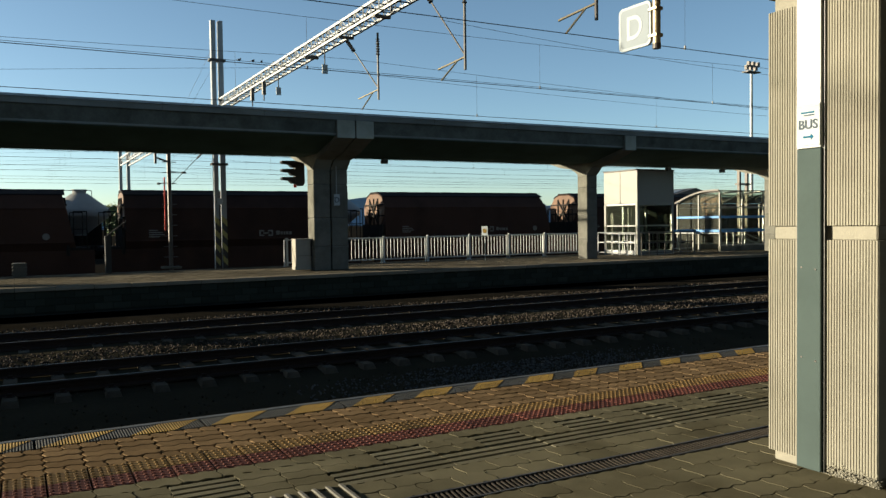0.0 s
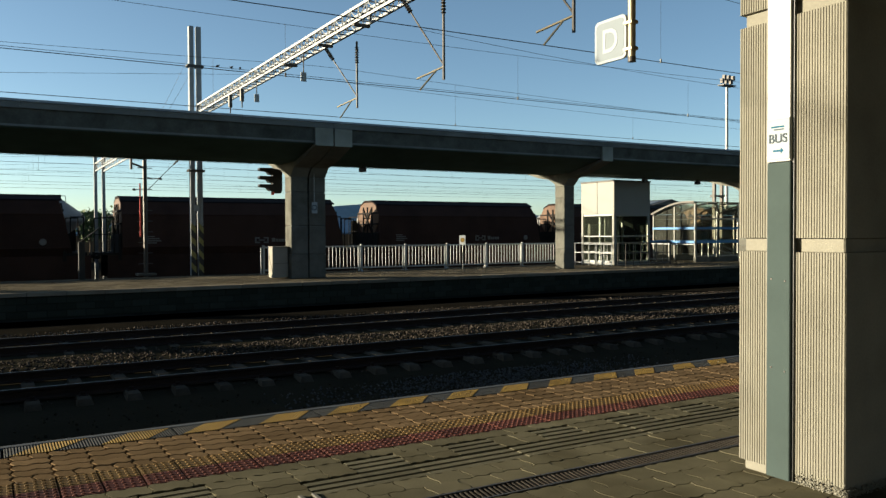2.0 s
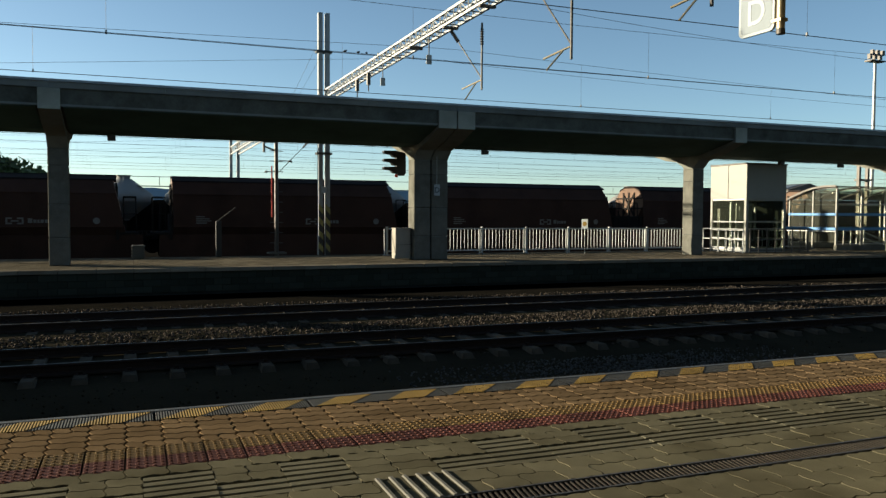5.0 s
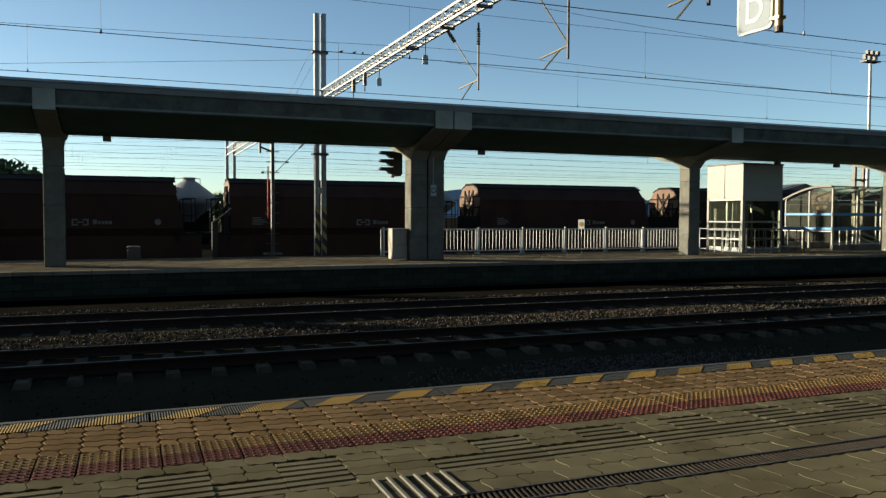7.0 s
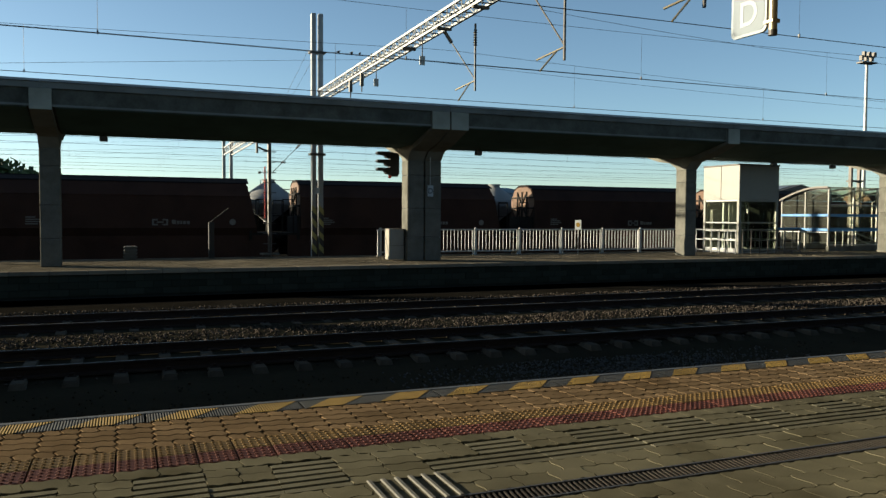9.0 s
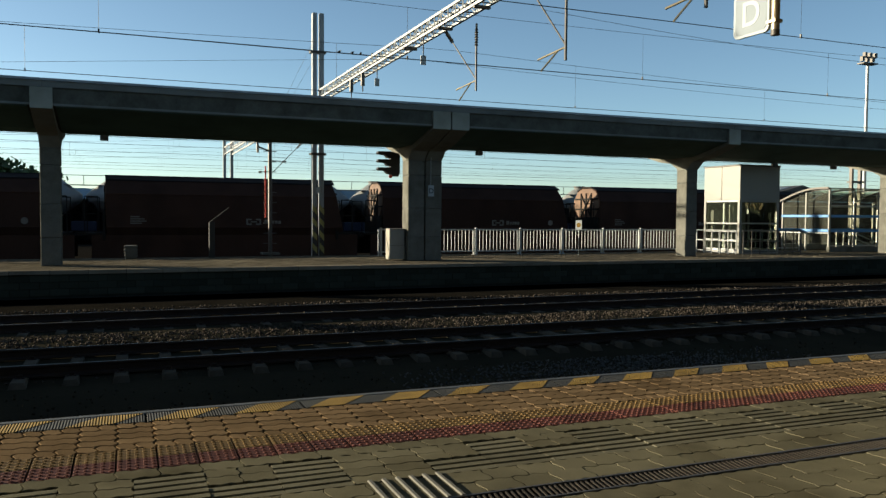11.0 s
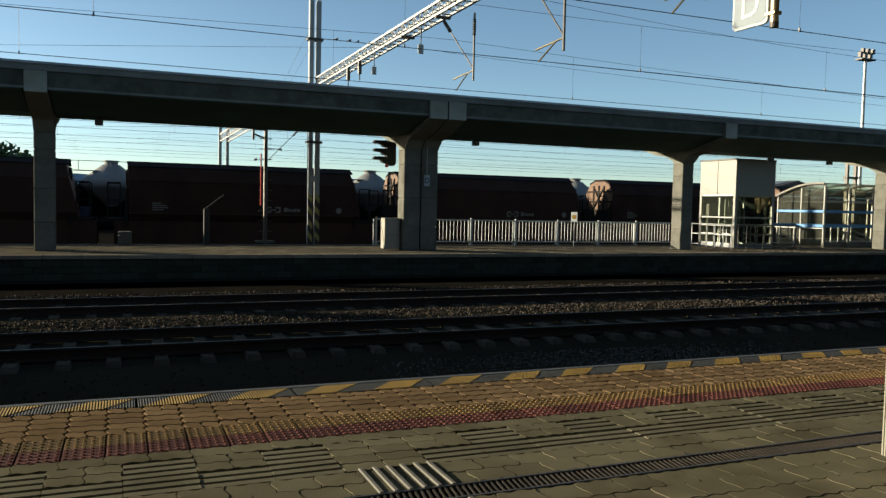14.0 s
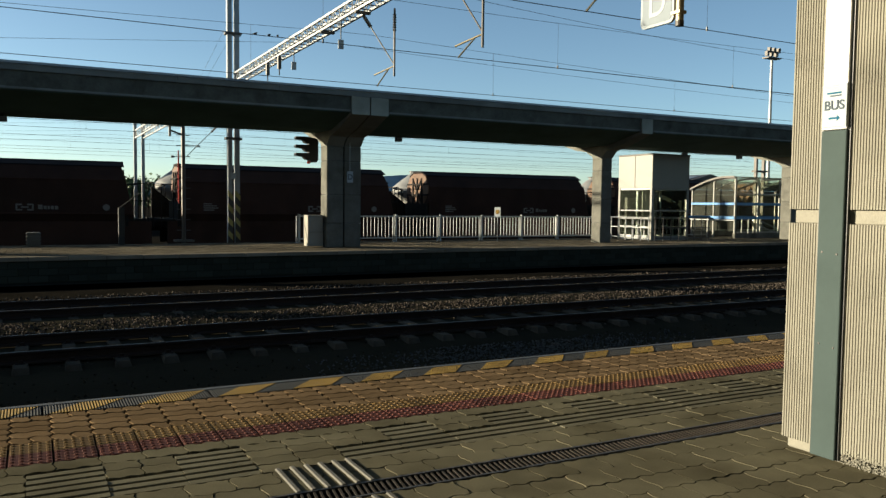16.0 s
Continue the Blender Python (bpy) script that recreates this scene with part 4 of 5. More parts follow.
for y, z in ((36.5, 4.9), (41.4, 5.0), (46.5, 5.0), (52.0, 5.1), (58.0, 5.1), (63.0, 5.2), (68.0, 5.2)):
    catenary(y, z, z + 1.3, -40, 140, 60.0, 5.4, 0.3, 0.0085)
    h = thing("catenary_pole", pose(-17.0, y + 0.6, -0.8), "grey catenary pole with a bracket arm", "pole", "poles of the yard")
    g = nb()
    rod(g, (0, 0, 0), (0, 0, z + 2.3), 0.12, 8, 0.09)
    part("shaft", g, galv, h)
    g = nb()
    rod(g, (0, 0, z + 0.8), (0, -0.6, z + 0.8), 0.03, 6)
    part("arm", g, steel_dark, h)

# signal, seen from behind the column
sig = thing("light_signal", pose(9.45, 29.2, 3.13), "black three-lamp railway signal with hoods hanging under the canopy", "signal")
g = nb()
prism(g, [(0.10, 0.12), (0.16, 0.02), (0.40, 0.02), (0.47, 0.12), (0.47, 0.92), (0.40, 1.0), (0.16, 1.0), (0.10, 0.92)], -0.14, 0.14, "y")
part("head", g, black_plastic, sig)
for k in range(3):
    z = 0.19 + 0.31 * k
    g = nb()
    prism(g, [(-0.42, z + 0.10), (-0.40, z + 0.16), (0.10, z + 0.17), (0.10, z - 0.09), (-0.02, z - 0.08), (-0.12, z + 0.03), (-0.38, z + 0.05)], -0.13, 0.13, "y")
    part("hood", g, black_plastic, sig)
g = nb()
box(g, 0.02, 0.14, -0.15, -0.143, -0.05, 0.06)
part("tag", g, red_paint, sig, "red and white tag")
g = nb()
rod(g, (0.28, 0, 1.0), (0.28, 0, 1.45), 0.05, 8)
part("bracket", g, steel_dark, sig)

# lattice mast, further mast pair and posts behind the platform
lat = thing("lattice_mast", pose(5.5, 32.6, -0.8), "slim lattice mast with rungs and a red-white rod", "mast")
g = nb()
rod(g, (0, 0, 0), (0, 0, 5.9), 0.08, 8)
part("shaft", g, steel_dark, lat)
for k in range(13):
    g = nb()
    rod(g, (-0.27, 0, 0.4 + 0.42 * k), (0.27, 0, 0.4 + 0.42 * k), 0.018, 6)
    part("rung", g, steel_dark, lat)
g = nb()
rod(g, (-0.2, -0.1, 2.3), (-0.2, -0.1, 4.4), 0.03, 6)
part("rod", g, red_paint, lat, "red marker rod")
g = nb()
box(g, -0.35, 0.35, -0.35, 0.35, 0.78, 0.86)
part("foot", g, concrete, lat)
g = nb()
box(g, -0.55, 0.05, -0.05, 0.05, 5.35, 5.45)
rod(g, (-0.5, 0, 5.2), (0, 0, 5.02), 0.035, 6)
rod(g, (-0.5, 0, 4.95), (-0.5, 0, 5.5), 0.05, 8)
part("arm", g, steel_dark, lat)
for z, d in ((4.65, 0.5), (4.2, -0.35)):
    g = nb()
    rod(g, (0, 0, z), (d, 0, z - 0.03), 0.015, 5)
    lathe(g, (d, 0, z - 0.03), (d * 1.3, 0, z - 0.05), RIBS, 6)
    part("insulator_arm", g, steel_dark, lat)
stay = thing("guy_wire", pose(5.6, 32.6, 3.35), "thin steel stay rising from the lattice mast", "guy wire", "guys of the mast")
g = nb()
rod(g, (0, 0, 0), (2.3, 0, 2.4), 0.014, 5)
part("wire", g, wire_mat, stay)
g = nb()
lathe(g, (1.0, 0, 1.043), (1.2, 0, 1.252), RIBS, 6)
part("insulator", g, steel_dark, stay)
twin = thing("gantry_mast", pose(38.9, 33.0, -0.8), "pale twin steel mast beyond the shelter", "mast")
for d in (-0.33, 0.33):
    g = nb()
    box(g, d - 0.07, d + 0.07, -0.1, 0.1, 0.0, 6.5, 0.01)
    part("leg", g, steel_dark, twin)
g = nb()
box(g, -0.5, 0.5, -0.16, 0.16, 4.5, 4.6)
part("clamp", g, steel_dark, twin)
pair = thing("gantry_mast", pose(5.4, 46.0, -0.8), "distant twin steel gantry mast", "mast")
for d in (-0.2, 0.2):
    g = nb()
    box(g, d - 0.08, d + 0.08, -0.1, 0.1, 0, 8.2)
    part("leg", g, galv, pair)
beam2 = thing("gantry_beam", pose(5.4, 0, 5.02), "distant lattice gantry beam", "gantry")
g = nb()
for x in (-0.2, 0.2):
    for z in (0, 0.4):
        box(g, x - 0.03, x + 0.03, 33.5, 46, z - 0.03, z + 0.03)
part("chords", g, white_paint, beam2)
g = nb()
for k in range(26):
    for x in (-0.2, 0.2):
        rod(g, (x, 33.5 + 0.48 * k, 0.4 * (k % 2)), (x, 33.98 + 0.48 * k, 0.4 * (1 - k % 2)), 0.015, 4)
part("lacing", g, white_paint, beam2)
post = thing("lamp_post", pose(2.97, 30.4, 0), "short grey post with a bent arm", "post")
g = nb()
box(g, -0.1, 0.1, -0.1, 0.1, 0.0, 1.34, 0.01)
part("shaft", g, post_paint, post)
g = nb()
rod(g, (-0.05, 0, 1.33), (0.62, 0, 1.86), 0.022, 6)
part("arm", g, post_paint, post)
bx = thing("equipment_box", pose(0.15, 30.2, 0), "small grey louvred equipment box", "box")
g = nb()
box(g, -0.2, 0.2, -0.2, 0.2, 0.0, 0.48, 0.01)
part("body", g, box_paint, bx)
for k in range(4):
    g = nb()
    box(g, -0.235, 0.235, -0.23, 0.23, 0.08 + 0.11 * k, 0.12 + 0.11 * k)
    part("louvre", g, box_paint, bx)
info = thing("yellow_sign", pose(17.95, 28.9, 0.06, 0, 0, -53), "white plate with yellow oval on a thin post", "sign")
g = nb()
rod(g, (0, 0, -0.06), (0, 0, 1.3), 0.02, 8)
part("post", g, galv, info)
g = nb()
box(g, -0.14, 0.14, -0.03, -0.022, 1.02, 1.42, 0.002)
part("plate", g, sign_white, info)
g = nb()
rod(g, (0, -0.036, 1.22), (0, -0.031, 1.22), 0.1, 16)
part("oval", g, edge_yellow, info)

# floodlight tower far off
flood = thing("floodlight_tower", pose(84.0, 70.0, -0.8), "tall steel floodlight tower", "floodlight")
g = nb()
rod(g, (0, 0, 0), (0, 0, 21.5), 0.24, 10, 0.17)
part("pole", g, galv, flood)
for k in range(6):
    g = nb()
    box(g, -1.2 + 0.42 * k, -0.85 + 0.42 * k, -0.3, 0.1, 21.6 + 0.5 * (k % 2), 22.2 + 0.5 * (k % 2))
    part("lamp", g, steel_dark, flood)
g = nb()
box(g, -1.2, 1.2, -0.5, 0.5, 21.3, 21.45)
part("gallery", g, steel_dark, flood)

# ---- parked silo wagons behind the train ----
SILO_Y, SILO_P = 45.4, 14.32


def silo_wagon():
    w = thing("silo_wagon", pose(0, SILO_Y, RAIL_Z), "pale grey cement silo wagon with four silos, parked", "freight wagon", "parked silo wagons")
    for c in (2.45, 5.58, 8.71, 12.25):
        g = nb()
        lathe(g, (c, 0, 1.75), (c, 0, 4.12), [(0.0, 0.28), (0.04, 0.34), (0.40, 1.40), (0.45, 1.5), (0.55, 1.5), (0.60, 1.43), (0.93, 0.42), (0.935, 0.34), (1.0, 0.34)], 28)
        silo = part("silo", g, silo_mat, w, "", True)
        g = nb()
        rod(g, (c, 0, 4.12), (c, 0, 4.17), 0.4, 16)
        part("hatch", g, steel_dark, silo)
        g = nb()
        rod(g, (c, 0, 1.2), (c, 0, 1.8), 0.16, 10)
        part("outlet", g, wagon_black, silo)
    g = nb()
    box(g, 0.6, 13.72, -1.25, 1.25, 0.75, 1.2)
    # This tall rear board is added to keep the gaps below the silos dark.
    box(g, 0.9, 13.4, 0.95, 1.15, 0.45, 2.9)
    for x in (4.0, 7.15, 10.5):
        box(g, x - 0.06, x + 0.06, -1.2, 1.2, 1.2, 2.7)
    part("underframe", g, wagon_black, w)
    for x in (3.4, 6.55):
        g = nb()
        box(g, x, x + 1.2, -1.32, -0.4, 1.22, 1.72, 0.03)
        part("equipment_box", g, silo_blue, w, "dark blue box under the silos")
    g = nb()
    for x in (1.9, 4.0, 5.6, 7.15, 8.7, 10.5, 12.8):
        rod(g, (x, -0.6, 3.6), (x, -0.6, 4.1), 0.018, 5)
    rod(g, (1.9, -0.6, 4.1), (12.8, -0.6, 4.1), 0.018, 5)
    box(g, 1.9, 12.8, -0.62, -0.2, 3.58, 3.62)
    part("walkway", g, galv, w)
    for x in (0.75, 13.57):
        g = nb()
        for y in (-1.1, 1.1):
            rod(g, (x, y, 1.2), (x, y, 3.1), 0.028, 6)
        rod(g, (x, -1.1, 3.1), (x, 1.1, 3.1), 0.028, 6)
        rod(g, (x, -1.1, 2.2), (x, 1.1, 2.2), 0.02, 6)
        part("end_rail", g, wagon_black, w)
    for x in (2.4, 4.2, 10.1, 11.9):
        for y in (-0.75, 0.75):
            g = nb()
            rod(g, (x, y - 0.06, 0.46), (x, y + 0.06, 0.46), 0.46, 20)
            part("wheel", g, rail_rust, w)
    return w


sw = silo_wagon()
for k in range(-3, 7):
    m = pose(5.15 + SILO_P * k, SILO_Y, RAIL_Z)
    if k == -3:
        sw.matrix_basis = m
    else:
        copy_thing(sw, m)

# ---- trees and hills ----
def tree(x, y, h, seed):
    r = np.random.default_rng(seed)
    t = thing("tree", pose(x, y, -0.8), "leafy broad tree beyond the yard", "tree", "trees beyond the yard")
    g = nb()
    rod(g, (0, 0, 0), (0.1, 0, h * 0.55), 0.03 * h, 8, 0.012 * h)
    for k in range(7):
        a = 6.28 * k / 7
        z = h * r.uniform(0.3, 0.5)
        rod(g, (0, 0, z), (math.cos(a) * h * 0.25, math.sin(a) * h * 0.25, z + h * 0.28), 0.012 * h, 5, 0.004 * h)
    part("trunk", g, bark, t)
    n = 2600
    clumps = np.c_[r.normal(0, 0.2 * h, 26), r.normal(0, 0.2 * h, 26), h * r.uniform(0.38, 0.95, 26)]
    c = clumps[r.integers(0, 26, n)] + r.normal(0, 0.065 * h, (n, 3))
    d1, d2 = r.normal(0, 1, (n, 3)), r.normal(0, 1, (n, 3))
    s = 0.022 * h
    v = np.stack((c - d1 * s, c + d1 * s * 0.3 + d2 * s, c + d1 * s, c - d2 * s), 1).reshape(-1, 3)
    f = np.arange(4 * n).reshape(n, 4)
    stuff_mesh("crown", v.tolist(), f.tolist(), leaf_mat, t)


for k, (x, y, h) in enumerate(((-10.5, 76, 7.5), (-13.5, 74, 6.8), (-17.5, 77, 8.0), (-8.2, 80, 6.2), (9.5, 90, 4.6), (14, 92, 4.8), (36, 95, 5), (48, 95, 4.6), (98, 66, 9.0), (104, 68, 9.5), (112, 70, 9))):
    tree(x, y, h, 100 + k)

xs = np.linspace(-1800, 3600, 160)
for y, amp, base, seed in ((1500, 12, 34, 1), (2300, 20, 72, 2)):
    r = np.random.default_rng(seed)
    hgt = base + amp * np.sin(xs / 260 + seed * 2.0) + amp * 0.5 * np.sin(xs / 97 + seed) + r.normal(0, 1.0, len(xs))
    v, f = [], []
    for x, z in zip(xs, hgt):
        v += [(x, y, -2), (x, y + 60, z), (x, y + 500, -2)]
    for k in range(len(xs) - 1):
        f += [(3 * k, 3 * k + 3, 3 * k + 4, 3 * k + 1), (3 * k + 1, 3 * k + 4, 3 * k + 5, 3 * k + 2)]
    tagged(stuff_mesh("backdrop", v, f, hill_mat), "wooded hills on the horizon, distance haze put into their bluish colour", "hill", "", "structure")

# small plates and insulators under the gantry beam
for y, z in ((19.5, 5.72), (23.6, 5.78)):
    h = thing("hanging_plate", pose(7.29, y, z), "small grey plate hanging from the gantry", "plate", "plates under the gantry")
    g = nb()
    box(g, -0.075, 0.075, -0.015, 0.015, -0.14, 0.1, 0.005)
    part("plate", g, galv, h)
    g = nb()
    rod(g, (0, 0, 0.1), (0, 0, 6.36 - z), 0.015, 6)
    part("rod", g, steel_dark, h)
for y in (25.2, 26.6):
    h = thing("insulator", pose(7.29, y, 5.7), "dark ribbed insulator under the gantry", "insulator", "insulators under the gantry")
    g = nb()
    rod(g, (0, 0, 0), (0, 0, 0.66), 0.02, 6)
    part("rod", g, steel_dark, h)
    g = nb()
    rod(g, (0, 0, 0.2), (0, 0, 0.6), 0.07, 8)
    part("insulator_body", g, steel_dark, h)
for y in (8.6, 12.4, 16.2, 18.4, 21.0):
    h = thing("beam_bracket", pose(7.45, y, 6.36), "dark steel bracket under the gantry beam", "bracket", "brackets under the gantry")
    g = nb()
    box(g, -0.2, 0.2, -0.05, 0.05, -0.09, -0.03)
    part("bar", g, steel_dark, h)
text_mesh("letter", "D", 0.27, Matrix.Translation((0, -0.037, 2.43)) @ Matrix.Rotation(radians(90), 4, "X"), sign_text, SMALL_SIGN)

# feeder wire on the tall mast with a few small birds, and the guys of the mast
feeder = thing("feeder_wire", pose(0, 31.42, 8.2), "thin overhead feeder wire on the mast", "overhead wire", "overhead wires")
g = nb()
tube(g, [(-50 + 4 * k, 0, 0.03 * abs(((k * 4 - 57) / 30) % 2 - 1)) for k in range(41)], 0.009)
part("wire", g, wire_mat, feeder)
low_feeder = thing("feeder_wire", pose(0, 31.45, 0), "thin overhead feeder wire rising to the gantry", "overhead wire", "overhead wires")
part("wire", tube(nb(), [(-22 + 2 * k, 0, 7.24 + 0.088 * (-22 + 2 * k)) for k in range(17)], 0.006), wire_mat, low_feeder)
for k, x in enumerate((8.1, 8.65, 9.0, 9.5, 9.85)):
    bird = thing("bird", pose(x, 31.42, 8.27, 0, 0, 30 * k), "small dark bird perched on the wire", "bird", "birds on the wire")
    g = nb()
    bmesh.ops.create_icosphere(g, subdivisions=1, radius=0.05, matrix=Matrix.Diagonal((1.5, 0.9, 1, 1)))
    part("body", g, black_plastic, bird, "", True)
    g = nb()
    bmesh.ops.create_icosphere(g, subdivisions=1, radius=0.028, matrix=Matrix.Translation((0.06, 0, 0.045)))
    part("head", g, black_plastic, bird, "", True)
    g = nb()
    box(g, -0.14, -0.06, -0.015, 0.015, -0.015, -0.005)
    part("tail", g, black_plastic, bird)
for z, foot in ((8.5, (-1.5, 1.0, -3.4)), (7.76, (-1.45, 1.0, -2.8))):
    guy = thing("guy_wire", pose(7.0, 31.6, z), "thin steel guy of the mast", "guy wire", "guys of the mast")
    part("wire", rod(nb(), (0, 0, 0), foot, 0.005, 4), wire_mat, guy)

# white diamond sign and greenery further along the platform
dia = thing("diamond_sign", pose(52.3, 28.0, 0), "small white diamond sign on a post", "sign")
g = nb()
rod(g, (0, 0, 0), (0, 0, 3.7), 0.04, 8)
part("post", g, galv, dia)
g = nb()
prism(g, [(-0.38, 3.94), (0, 3.56), (0.38, 3.94), (0, 4.32)], -0.05, -0.03, "y")
part("plate", g, sign_white, dia)

# ---- paving of the near platform ----
TILE = 0.2515
X_OFF = -0.313


def wave_stone(w, d, amp=0.012, h=0.03, gap=0.004, rim=1.0, waves=2):
    """A paving stone with wavy long edges and chamfered rim; origin at its corner."""
    b = nb()
    n = 12
    ring = []
    for k in range(n + 1):
        ring.append((gap + (w - 2 * gap) * k / n, gap + amp * math.sin(2 * waves * math.pi * k / n)))
    for f in (0.25, 0.5, 0.75):
        ring.append((w - gap + amp * math.sin(2 * math.pi * f), gap + (d - 2 * gap) * f))
    for k in range(n + 1):
        ring.append((w - gap - (w - 2 * gap) * k / n, d - gap + amp * math.sin(2 * waves * math.pi * (n - k) / n)))
    for f in (0.75, 0.5, 0.25):
        ring.append((gap + amp * math.sin(2 * math.pi * f), gap + (d - 2 * gap) * f))
    cx, cy = w / 2, d / 2
    lo = [b.verts.new((x, y, -h)) for x, y in ring]
    mi = [b.verts.new((x, y, -0.006 * rim)) for x, y in ring]
    hi = [b.verts.new((x + (cx - x) * 0.04 * rim, y + (cy - y) * 0.08 * rim, 0)) for x, y in ring]
    for k in range(len(ring)):
        b.faces.new((lo[k - 1], lo[k], mi[k], mi[k - 1]))
        b.faces.new((mi[k - 1], mi[k], hi[k], hi[k - 1]))
    b.faces.new(hi)
    return b


def tiled(parent, name, bm_maker, mat, cols, rows, w, d, x0, y0, near, seed, stagger=0.0):
    """Rows of like stones: those of the near stretch as pieces, the rest joined."""
    me = mesh_of(name, bm_maker(), mat)
    base = [v.co.copy() for v in me.vertices]
    polys = [tuple(p.vertices) for p in me.polygons]
    r = random.Random(seed)
    verts, faces = [], []
    for j in range(rows):
        for i in cols:
            x = x0 + w * i + (stagger * w if j % 2 else 0)
            z = r.uniform(-0.002, 0.002)
            if near[0] <= i < near[1]:
                piece(name, me, parent, pose(x, y0 + d * j, z, r.uniform(-0.3, 0.3), r.uniform(-0.3, 0.3), 0))
            else:
                k = len(verts)
                verts += [(v.x + x, v.y + y0 + d * j, v.z + z) for v in base]
                faces += [tuple(q + k for q in p) for p in polys]
    if verts:
        tagged(stuff_mesh(name, verts, faces, mat, parent), kind="stuff")


warm = range(-24, 150)
half = range(-48, 300)
inner = 0.1425
# tan band: half stones along both rims, whole stones between
for j, y in ((0, 5.708), (4, 5.708 + 4 * inner)):
    tiled(near_floor, "paver", lambda: wave_stone(TILE / 2, inner, 0.013, gap=0.0072, rim=0.6, waves=1), paver_warm, half, 1, TILE / 2, inner, X_OFF, y, (-8, 60), 20 + j)
for j in (1, 2, 3):
    tiled(near_floor, "paver", lambda: wave_stone(TILE, inner, 0.013, gap=0.0072, rim=0.6), paver_warm, warm, 1, TILE, inner, X_OFF, 5.708 + inner * j, (-8, 50), 30 + j)


def grey_rows(y0, y1, seed, near, depth=0.131, stagger=0.5):
    n = max(1, int(round((y1 - y0) / depth)))
    d = (y1 - y0) / n
    tiled(near_floor, "paver", lambda: wave_stone(TILE, d, 0.011, gap=0.0036, rim=0.08), paver_grey, warm, n, TILE, d, X_OFF, y0, near, seed, stagger)


grey_rows(5.057, 5.219, 2, (-8, 40), 0.16)
grey_rows(4.085, 4.472, 3, (-8, 40), 0.19)
grey_rows(2.0, 3.872, 4, (6, 20), 0.2)
grey_rows(-3.0, 2.0, 5, (0, 0), 0.2)


def tactile(mat_depth):
    b = nb()
    box(b, 0.006, TILE - 0.006, 0.002, mat_depth - 0.002, -0.03, 0.0)
    for i in range(5):
        for j in range(4):
            x, y = TILE * (i + 0.5) / 5, mat_depth * (j + 0.5) / 4
            bmesh.ops.create_cone(b, cap_ends=True, segments=6, radius1=0.016, radius2=0.009, depth=0.008, matrix=Matrix.Translation((x, y, 0.004)))
    return b


tiled(near_floor, "tactile_tile", lambda: tactile(0.241), tactile_yellow, warm, 1, TILE, 0.241, X_OFF, 5.463, (-10, 90), 6)
tiled(near_floor, "tactile_tile", lambda: tactile(0.241), tactile_red, warm, 1, TILE, 0.241, X_OFF, 5.222, (-10, 90), 7)


def grooved(w, d, n):
    """A flat tile with n deep grooves, each on the far side of a broad rib."""
    b = nb()
    p = d / n
    for k in range(n):
        box(b, 0.002, w - 0.002, p * k + 0.001, p * (k + 1) - 0.036, -0.034, 0.0)
    return b


# guide line of grooved tiles, with fields of grooved and plain stones beside it
GUIDE_W, GUIDE_Y, GUIDE_D = 0.4075, 4.475, 0.289


def guide_run(x0, count, first, seed):
    """Tiles from x0 on: one unbroken row, and beside it a row in which every other tile is grooved."""
    tiled(near_floor, "guide_tile", lambda: grooved(GUIDE_W, GUIDE_D, 3), guide_mat, range(count), 1, GUIDE_W, GUIDE_D, x0, GUIDE_Y, (0, 26), seed)
    tiled(near_floor, "guide_tile", lambda: grooved(GUIDE_W, GUIDE_D, 3), guide_mat, range((count + 1 - first) // 2), 1, 2 * GUIDE_W, GUIDE_D, x0 + GUIDE_W * first, GUIDE_Y + GUIDE_D + 0.002, (0, 14), seed + 1)
    for k in (0, 1):
        tiled(near_floor, "paver", lambda: wave_stone(GUIDE_W / 2, GUIDE_D / 2, 0.009, gap=0.003, rim=0.2), paver_grey, range((count + first) // 2), 2, 2 * GUIDE_W, GUIDE_D / 2, x0 + GUIDE_W * (1 - first) + k * GUIDE_W / 2, GUIDE_Y + GUIDE_D + 0.003, (0, 14), seed + 2 + k)


guide_run(1.262 - 15 * GUIDE_W, 15, 0, 40)
guide_run(1.808, 86, 1, 50)
tiled(near_floor, "paver", lambda: wave_stone(0.2715, 0.1445, 0.010, gap=0.0042, rim=0.2), paver_grey, range(2), 4, 0.2715, 0.1445, 1.264, 4.476, (0, 4), 60)

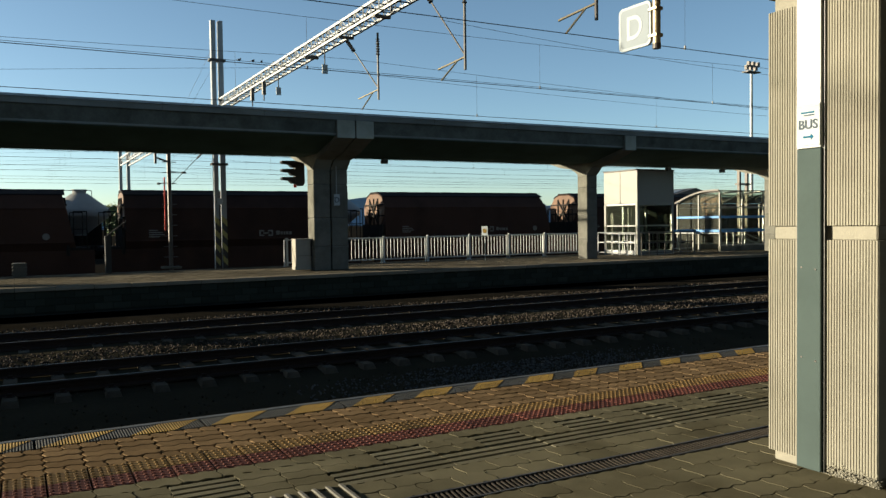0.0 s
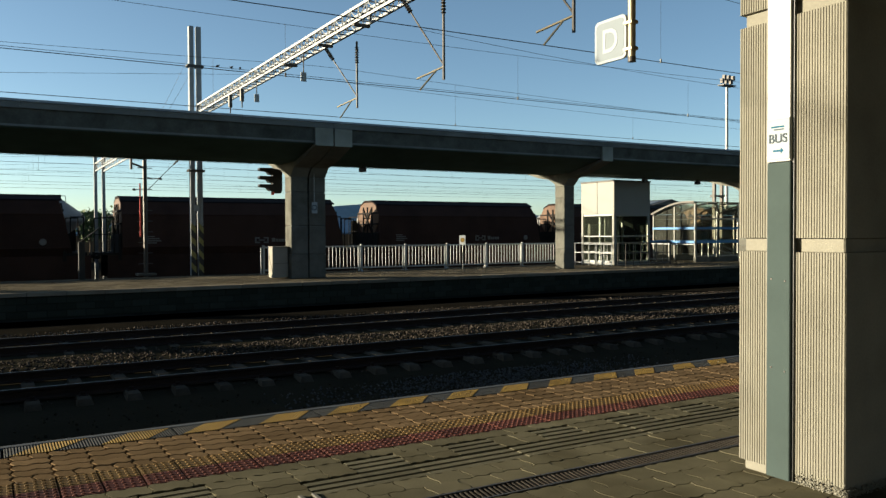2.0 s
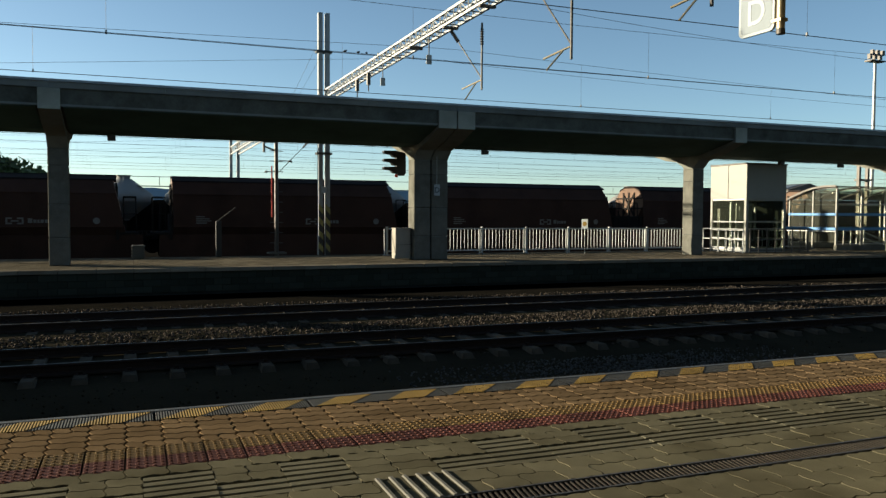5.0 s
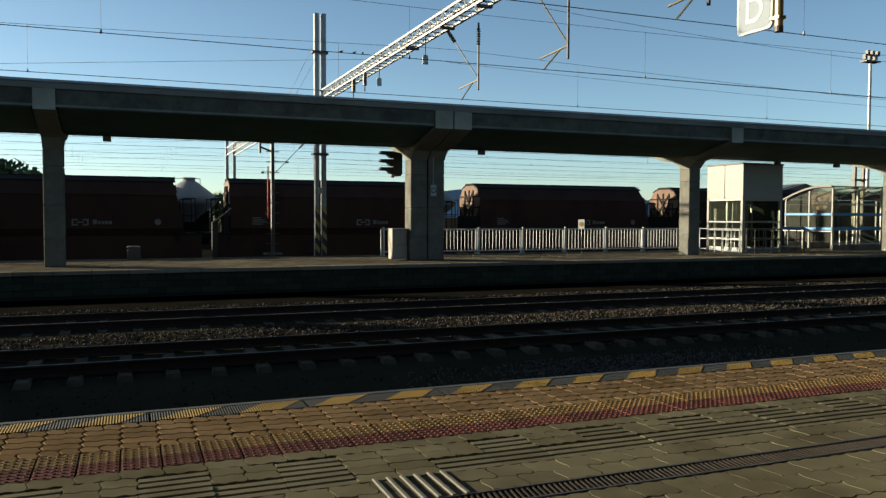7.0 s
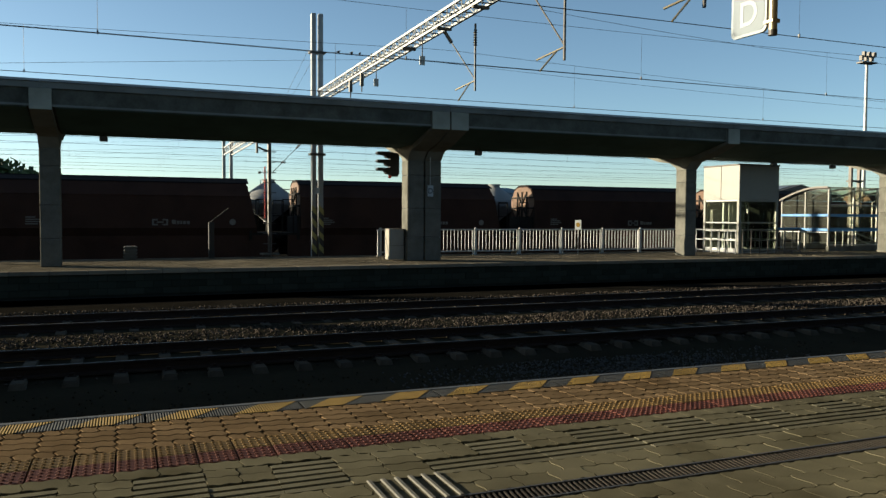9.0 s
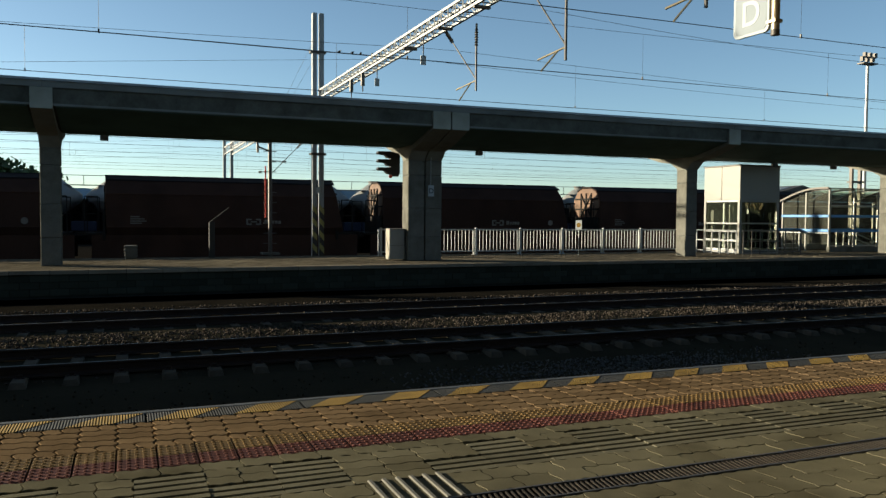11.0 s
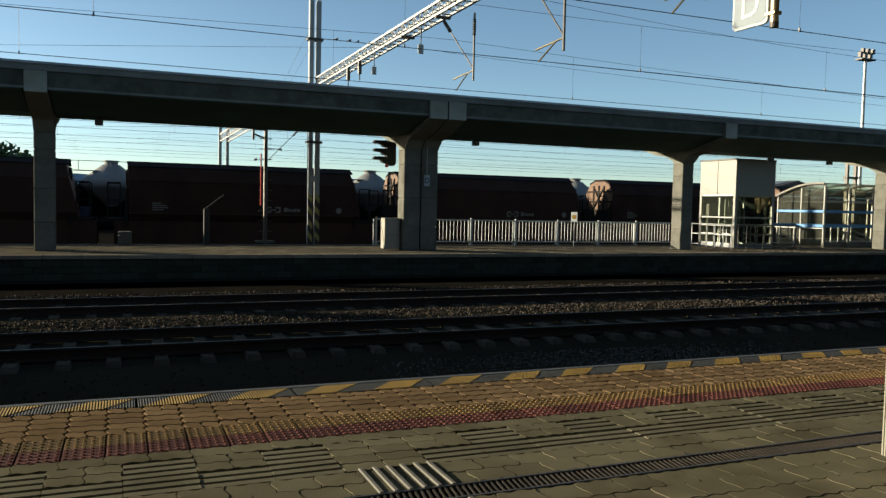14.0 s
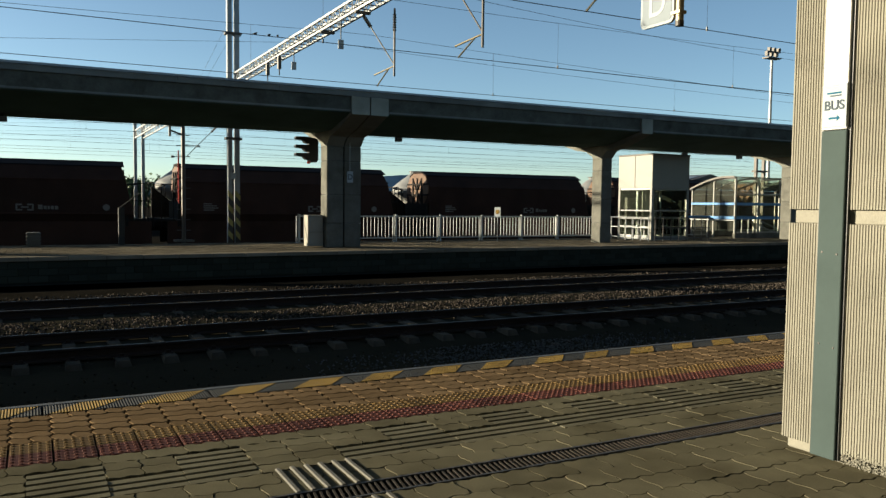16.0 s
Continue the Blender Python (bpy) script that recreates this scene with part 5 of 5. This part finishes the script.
# white ribbed cross marker on both sides of the grating
mark = nb()
for y0, y1 in ((4.085, 4.505), (3.40, 3.865)):
    for k in range(6):
        x = 1.345 + 0.087 * k
        prism(mark, [(x, 0.001), (x + 0.008, 0.009), (x + 0.028, 0.009), (x + 0.036, 0.001)], y0, y1, "y")
tagged(part("guide_marker", mark, marker_white, near_floor), "white ribbed guide marker")

# drain grating
drain = thing("drain_grating", pose(0, 3.882, 0), "long steel drain grating let into the paving", "drain")
for y in (0.0, 0.185):
    g = nb()
    box(g, -8, 36, y, y + 0.018, -0.03, 0.004)
    part("frame", g, steel_dark, drain)
g = nb()
box(g, 0, 0.013, 0.02, 0.183, -0.03, 0.0)
bar = mesh_of("bar", g, drain_steel)
for k in range(-20, 270):
    piece("bar", bar, drain, pose(0.036 * k + 0.4, 0, 0, 0, 0, -8))

# edge slabs with yellow and grey ribbed fields
slab_p = 1.237
for n in range(-6, 40):
    x = 0.144 + slab_p * n
    s = part("edge_slab", box(nb(), x + 0.008, x + slab_p - 0.008, 6.43, 6.70, -0.04, 0.0, 0.006), edge_grey, near_floor)
    for u0, u1, w0, w1 in ((0.04, 0.33, 0.27, 0.58), (0.66, 1.0, 0.90, 1.215)):
        g = nb()
        a = [g.verts.new(c) for c in ((x + u0, 6.435, 0.003), (x + u1, 6.435, 0.003), (x + w1, 6.695, 0.003), (x + w0, 6.695, 0.003))]
        b = [g.verts.new((v.co.x, v.co.y, -0.002)) for v in a]
        g.faces.new(a)
        for q in range(4):
            g.faces.new((b[q - 1], b[q], a[q], a[q - 1]))
        part("yellow_field", g, edge_yellow, s)


# ---- the train's run ----
TRAIN_ROWS = [(t, 31.3 - (6.315 * t - 0.092 * t * t)) for t in (0.0, 2.0, 4.0, 6.0, 8.0, 10.0, 12.0, 14.0, 16.0)]


def motions():
    for n, w in enumerate(WAGONS):
        walk(w, [(t, pose(s - 1.25 + PITCH * (n - 4), TRAIN_Y, RAIL_Z)) for t, s in TRAIN_ROWS])


motions()
